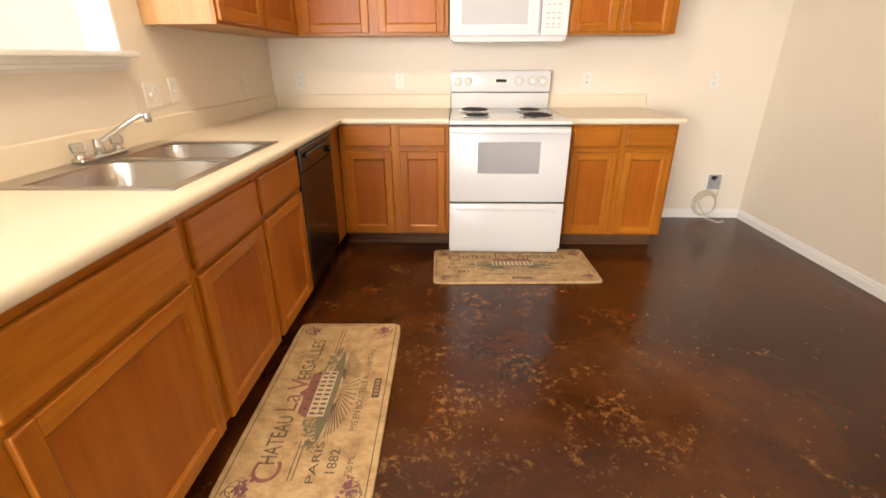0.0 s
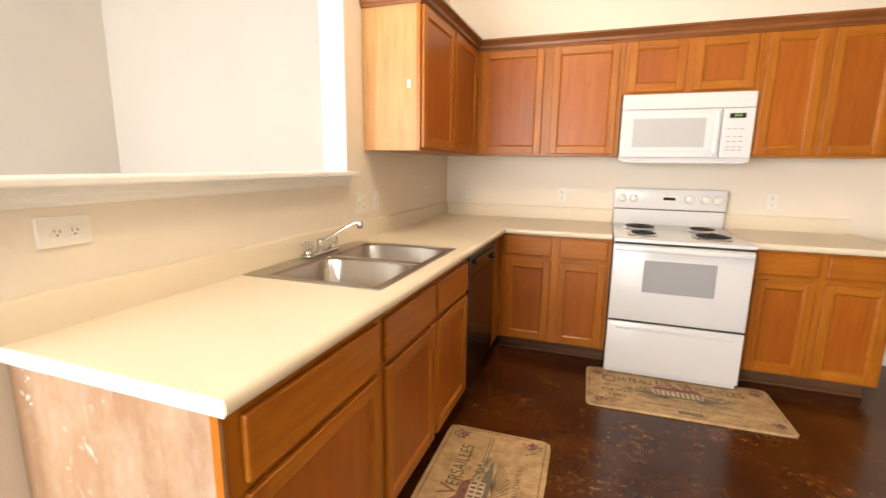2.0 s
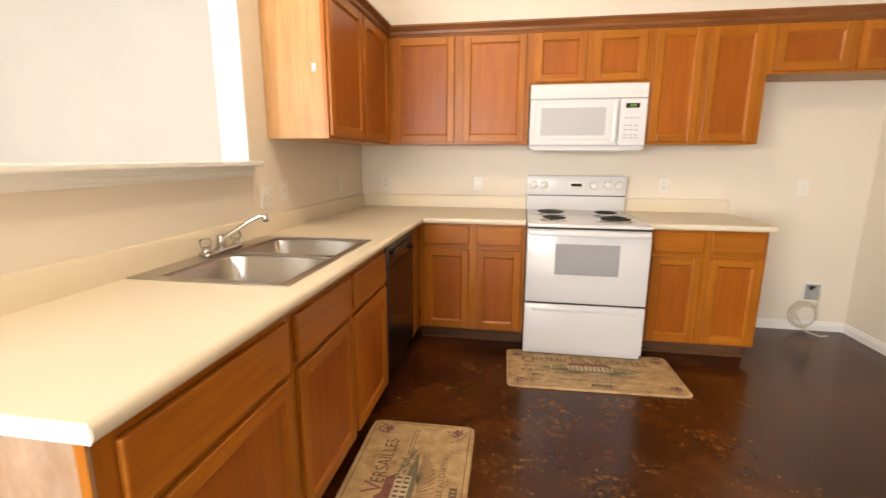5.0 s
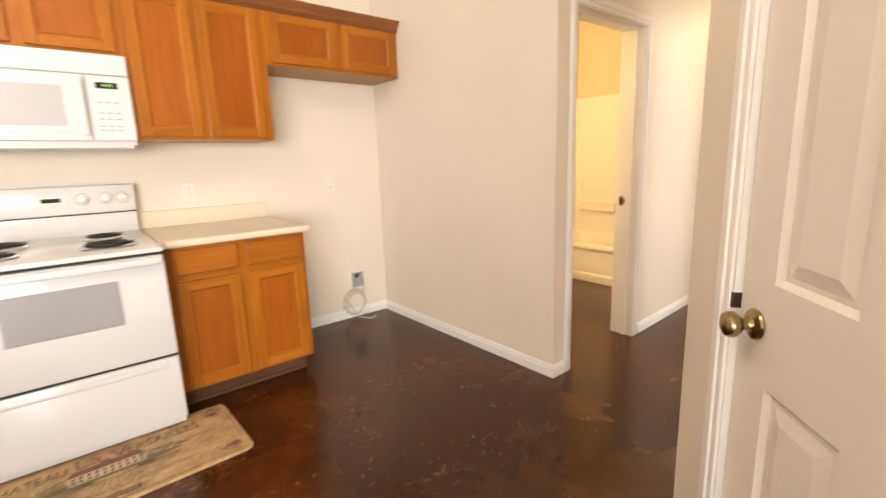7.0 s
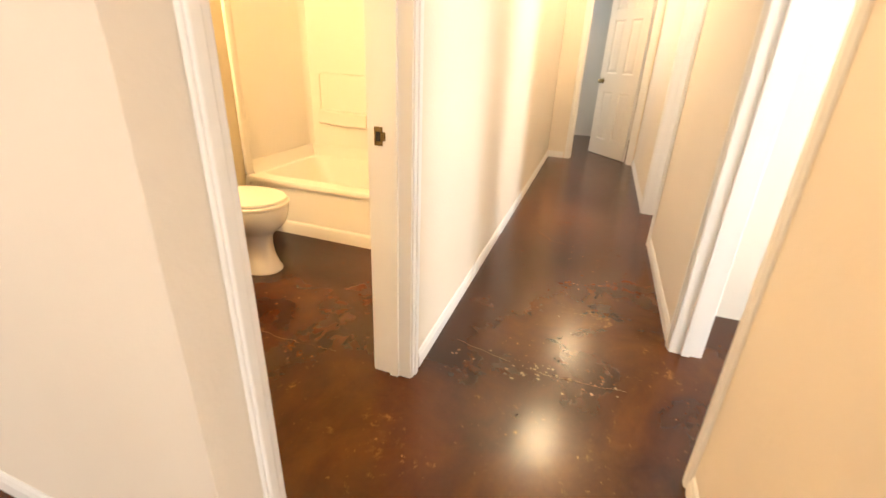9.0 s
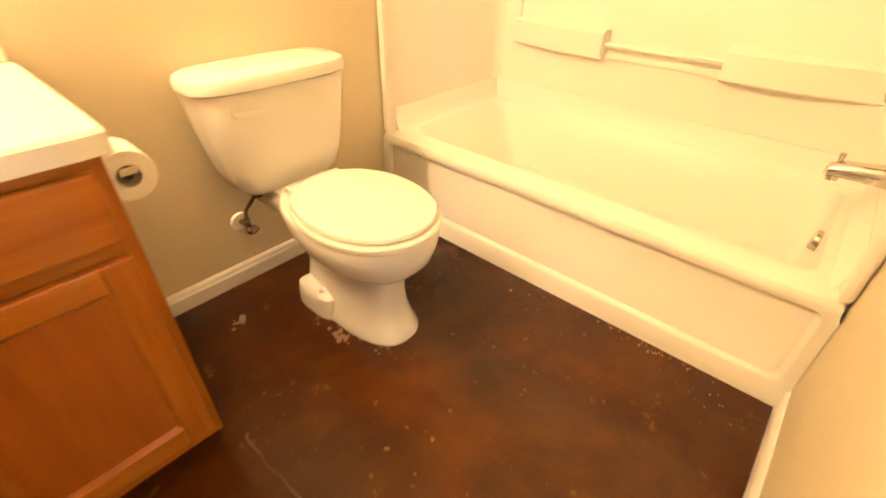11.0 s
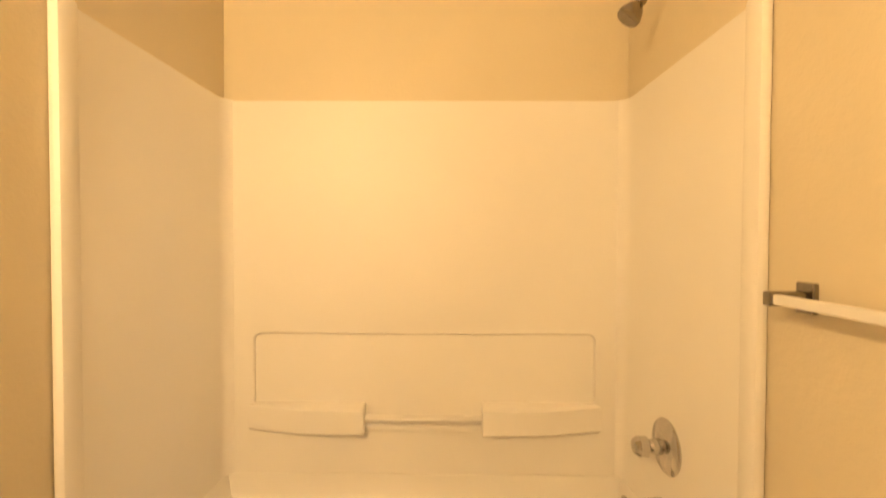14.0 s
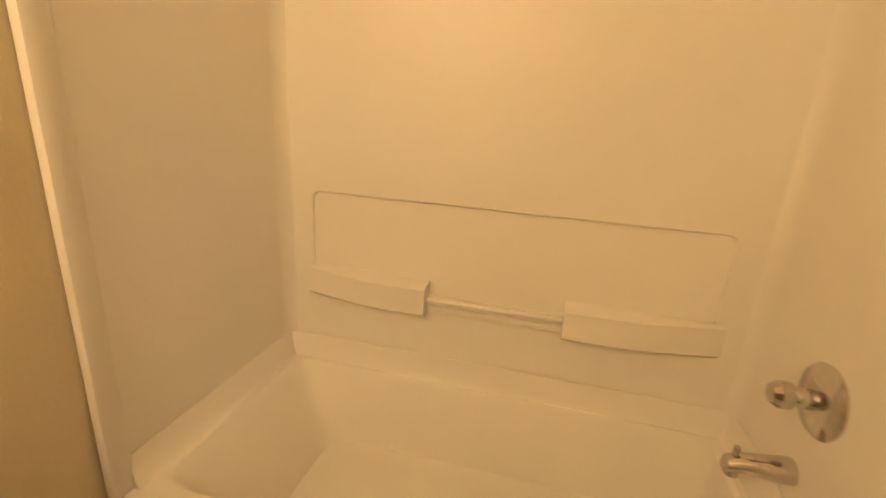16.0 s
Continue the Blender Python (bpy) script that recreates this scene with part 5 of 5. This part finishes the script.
tank = part("tank", bm, PORC, t, "", True)
bm = bmesh.new()
loft(bm, [ring(bm, z, TC - 0.02, 4.102, rx_, ry_ * 0.94, 3.6, 56) for z, rx_, ry_ in ((0.704, 0.232, 0.112), (0.71, 0.242, 0.12), (0.728, 0.242, 0.12), (0.741, 0.235, 0.114), (0.749, 0.215, 0.098), (0.753, 0.16, 0.07))])
part("tank_lid", bm, PORC, t, "", True)
bm = cyl(bmesh.new(), (TC - 0.17, 4.03, 0.655), (TC - 0.17, 4.005, 0.655), 0.014, 0.014, 18, 0.003)
box(bm, TC - 0.18, TC - 0.105, 3.996, 4.008, 0.642, 0.66, 0.005)
part("flush_lever", bm, PORC, tank, "white flush lever", True)
part("mark", boxes((TC - 0.05, TC - 0.025, 3.99, 4.0, 0.3985, 0.3995)), GREYMARK, t)
sv_ = thing("supply_valve", "chrome toilet water supply valve and hose", "valve")
VX, VZ = 3.815, 0.235
bm = cyl(bmesh.new(), (VX, YBN, VZ), (VX, YBN - 0.008, VZ), 0.034, 0.028, 24, 0.002)
part("wall_flange", bm, PLASTIC, sv_, "white round wall flange", True)
bm = cyl(bmesh.new(), (VX, YBN - 0.006, VZ), (VX, YBN - 0.075, VZ), 0.009, 0.009, 14)
cyl(bm, (VX, YBN - 0.055, VZ - 0.014), (VX, YBN - 0.055, VZ + 0.03), 0.012, 0.011, 16, 0.002)
part("stop_valve", bm, DARKCHROME, sv_, "", True)
bm = bmesh.new()
loft(bm, [[bm.verts.new((VX + math.cos(a) * q, YBN - 0.075 - d, VZ + math.sin(a) * q * 0.65)) for a in (2 * math.pi * i / 20 for i in range(20))] for q, d in ((0.012, 0), (0.022, 0.004), (0.022, 0.014), (0.012, 0.018))])
part("valve_handle", bm, DARKCHROME, sv_, "oval metal handle", True)
part("hose", tube(bmesh.new(), [(VX, YBN - 0.055, VZ + 0.025), (VX + 0.004, YBN - 0.056, VZ + 0.06), (VX + 0.028, YBN - 0.07, VZ + 0.095), (VX + 0.035, YBN - 0.09, VZ + 0.125), (VX + 0.035, YBN - 0.10, 0.40)], 0.0065, 10), DARKCHROME, sv_, "dark braided hose", True)
part("hose_nut", cyl(bmesh.new(), (VX + 0.035, YBN - 0.10, 0.355), (VX + 0.035, YBN - 0.10, 0.385), 0.017, 0.019, 8), DARKMETAL, sv_)

# vanity
VX0, VX1, VY = XE + 0.119, 3.425, 3.645
va = thing("vanity_cabinet", "oak bathroom vanity cabinet with drawers and doors", "cabinet")
part("body", boxes((VX0, VX1, VY + 0.02, YBN - 0.003, 0.066, 0.60), (VX0, VX0 + 0.018, VY + 0.02, YBN - 0.003, 0.60, 0.772), (VX1 - 0.018, VX1, VY + 0.02, YBN - 0.003, 0.60, 0.772)), WOODZ, va)
face_frame(va, "y", VX0, VX1, 0.066, 0.772, VY, ((VX0, VX0 + 0.04), (3.005, 3.06), (VX1 - 0.035, VX1)), ((0.066, 0.115), (0.585, 0.64), (0.745, 0.772)))
for u, w in ((VX0 + 0.028, 3.018), (3.047, VX1 - 0.02)):
    front(va, "drawer", "y", u, w, 0.627, 0.752, VY - 0.019, True)
    front(va, "door", "y", u, w, 0.105, 0.598, VY - 0.019)
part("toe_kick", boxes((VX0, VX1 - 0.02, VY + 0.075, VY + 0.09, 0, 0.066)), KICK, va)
part("side_foot", boxes((VX1 - 0.018, VX1, VY + 0.08, YBN - 0.003, 0, 0.0655)), WOODZ, va)
vt = thing("vanity_basin", "cream moulded vanity top with an oval basin", "vanity top")
bm = bmesh.new()
vcx, vcy = (VX0 + VX1) / 2 - 0.01, 3.90
rings = [ring(bm, 0.774, (VX0 + VX1 + 0.02) / 2, 3.918, (VX1 - VX0 + 0.02) / 2, 0.295, 60, 96), ring(bm, 0.806, (VX0 + VX1 + 0.02) / 2, 3.918, (VX1 - VX0 + 0.02) / 2, 0.295, 60, 96), ring(bm, 0.812, (VX0 + VX1 + 0.02) / 2, 3.918, (VX1 - VX0 + 0.02) / 2 - 0.006, 0.289, 60, 96),
         ring(bm, 0.812, vcx, vcy, 0.255, 0.205, 2.2, 96), ring(bm, 0.822, vcx, vcy, 0.245, 0.196, 2.2, 96), ring(bm, 0.818, vcx, vcy, 0.225, 0.178, 2.2, 96), ring(bm, 0.76, vcx, vcy, 0.19, 0.15, 2.1, 96), ring(bm, 0.70, vcx, vcy, 0.11, 0.085, 2, 96), ring(bm, 0.69, vcx, vcy, 0.03, 0.03, 2, 96)]
part("slab", loft(bm, rings, False, True), VANTOP, vt, "", True)
part("backsplash", boxes((VX0 + 0.002, VX1 + 0.008, YBN - 0.024, YBN - 0.003, 0.812, 0.90, 0.005)), VANTOP, vt)
vtap = thing("basin_tap", "small chrome tap on the vanity basin", "tap")
part("tap_body", boxes((vcx - 0.075, vcx + 0.075, 4.115, 4.165, 0.8125, 0.84, 0.01)), CHROME, vtap, "", True)
part("tap_spout", tube(bmesh.new(), [(vcx, 4.14, 0.83), (vcx, 4.125, 0.875), (vcx, 4.08, 0.89), (vcx, 4.03, 0.865)], 0.011, 14), CHROME, vtap, "", True)
mi = thing("bathroom_mirror", "plain frameless mirror above the vanity", "mirror")
part("mirror_glass", boxes((2.70, 3.36, YBN - 0.008, YBN - 0.002, 0.95, 1.85)), MIRROR, mi)
vl = thing("vanity_light", "three-globe brass vanity light bar above the mirror", "lamp")
part("back_bar", boxes((2.70, 3.36, YBN - 0.03, YBN - 0.002, 1.96, 2.08, 0.006)), BRASS, vl)
for gx in (2.78, 3.03, 3.28):
    bm = bmesh.new()
    bmesh.ops.create_uvsphere(bm, u_segments=24, v_segments=14, radius=0.058, matrix=Matrix.Translation((gx, 4.10, 2.02)))
    g = part("globe", bm, GLOW, vl, "glowing white glass globe", True)
    g.visible_shadow = False
    part("socket", cyl(bmesh.new(), (gx, 4.15, 2.02), (gx, YBN - 0.03, 2.02), 0.025, 0.03, 20), BRASS, vl, "", True)
tr = thing("toilet_roll_holder", "toilet paper roll on a holder fixed to the vanity side", "toilet roll")
bm = bmesh.new()
ro = [[bm.verts.new((3.478 + math.cos(a) * q, y_, 0.665 + math.sin(a) * q)) for a in (2 * math.pi * i / 40 for i in range(40))] for q, y_ in ((0.022, 3.79), (0.049, 3.79), (0.05, 3.795), (0.05, 3.885), (0.049, 3.89), (0.022, 3.89), (0.022, 3.79))]
part("paper_roll", loft(bm, ro, False, False), PAPER, tr, "white paper roll", True)
part("spindle", cyl(bmesh.new(), (3.478, 3.80, 0.665), (3.478, 3.91, 0.665), 0.012, 0.012, 16), DARKMETAL, tr)
part("arm", boxes((VX1, 3.505, 3.902, 3.912, 0.655, 0.675, 0.002)), CHROME, tr)
part("roller_tab", boxes((3.462, 3.494, 3.784, 3.80, 0.668, 0.684, 0.002)), CHROME, tr, "chrome roller end")

# ceiling lamps
for nm, x, y, z, lab in (("kitchen_ceiling_light", -0.35, 1.75, H, "round glass dome ceiling light in the kitchen"), ("hall_ceiling_light", 7.4, 1.95, 2.62, "round glass dome ceiling light in the hall"), ("hall_ceiling_light", 5.7, 2.05, 2.62, "round glass dome ceiling light in the hall")):
    l = thing(nm, lab, "lamp")
    big = 0.19 if z == H else 0.12
    bm = bmesh.new()
    loft(bm, [ring(bm, z - dz, x, y, big * q, big * q, 2, 32) for q, dz in ((1.05, 0), (1.05, 0.025), (0.98, 0.03))])
    part("canopy", bm, TRIM, l, "", True)
    bm = bmesh.new()
    loft(bm, [ring(bm, z - 0.03 - dz * big * 3, x, y, big * q, big * q, 2, 32) for q, dz in ((0.97, 0), (0.95, 0.1), (0.8, 0.2), (0.5, 0.27), (0.1, 0.3))], False, True)
    g = part("dome", bm, GLOW, l, "glowing frosted glass dome", True)
    g.visible_shadow = False

# scrapes and chips in the floor's stain
CHIP = simple("bare_concrete", (0.21, 0.125, 0.06), 0.6)
rnd = random.Random(11)
bm = bmesh.new()
for cx, cy, n, sx, sy, q in ((3.845, 3.725, 26, 0.016, 0.03, 0.007), (3.92, 3.59, 16, 0.03, 0.010, 0.004), (3.655, 4.03, 9, 0.016, 0.010, 0.009), (4.455, 2.98, 34, 0.008, 0.12, 0.003), (4.38, 2.82, 22, 0.05, 0.08, 0.002), (4.85, 1.95, 24, 0.25, 0.10, 0.005), (3.68, 2.0, 46, 0.04, 0.25, 0.006)):
    for i in range(n):
        x, y, r_ = cx + rnd.gauss(0, sx), cy + rnd.gauss(0, sy), q * rnd.uniform(0.4, 1.5)
        if x < TX - 0.006 or y < YH - 0.05:
            flat(bm, [(x + math.cos(a) * r_ * rnd.uniform(0.5, 1.4), y + math.sin(a) * r_ * rnd.uniform(0.5, 1.4)) for a in (j * 0.8976 for j in range(7))], 0.0008 + 0.0004 * rnd.random())
for pts in (((3.456, 3.64), (3.462, 3.32), (3.448, 3.13), (3.453, 2.96), (3.47, 2.84)), ((5.60, 2.44), (5.33, 2.32), (5.14, 2.16), (5.11, 2.02)), ((3.76, 2.39), (3.70, 2.15), (3.67, 1.96), (3.70, 1.62)),
            ((-2.95, 1.00), (-2.75, 1.12), (-2.52, 1.15), (-2.25, 1.20)), ((-2.75, 1.35), (-2.62, 1.18), (-2.50, 0.98), (-2.42, 0.85)), ((-2.45, 1.40), (-2.33, 1.22), (-2.20, 1.10))):
    fine = []
    for (xa, ya), (xb, yb) in zip(pts, pts[1:]):
        fine += [(xa + (xb - xa) * k / 8 + rnd.gauss(0, 0.004), ya + (yb - ya) * k / 8 + rnd.gauss(0, 0.004)) for k in range(8)]
    for k in range(len(fine) - 2):
        if rnd.random() < 0.6:
            stroke(bm, fine[k:k + 3], rnd.uniform(0.0008, 0.0035), 0.0016)
solid("floor_scrapes", bm, CHIP, "pale chips and scrapes worn into the stained floor", "floor wear", "", "stuff")
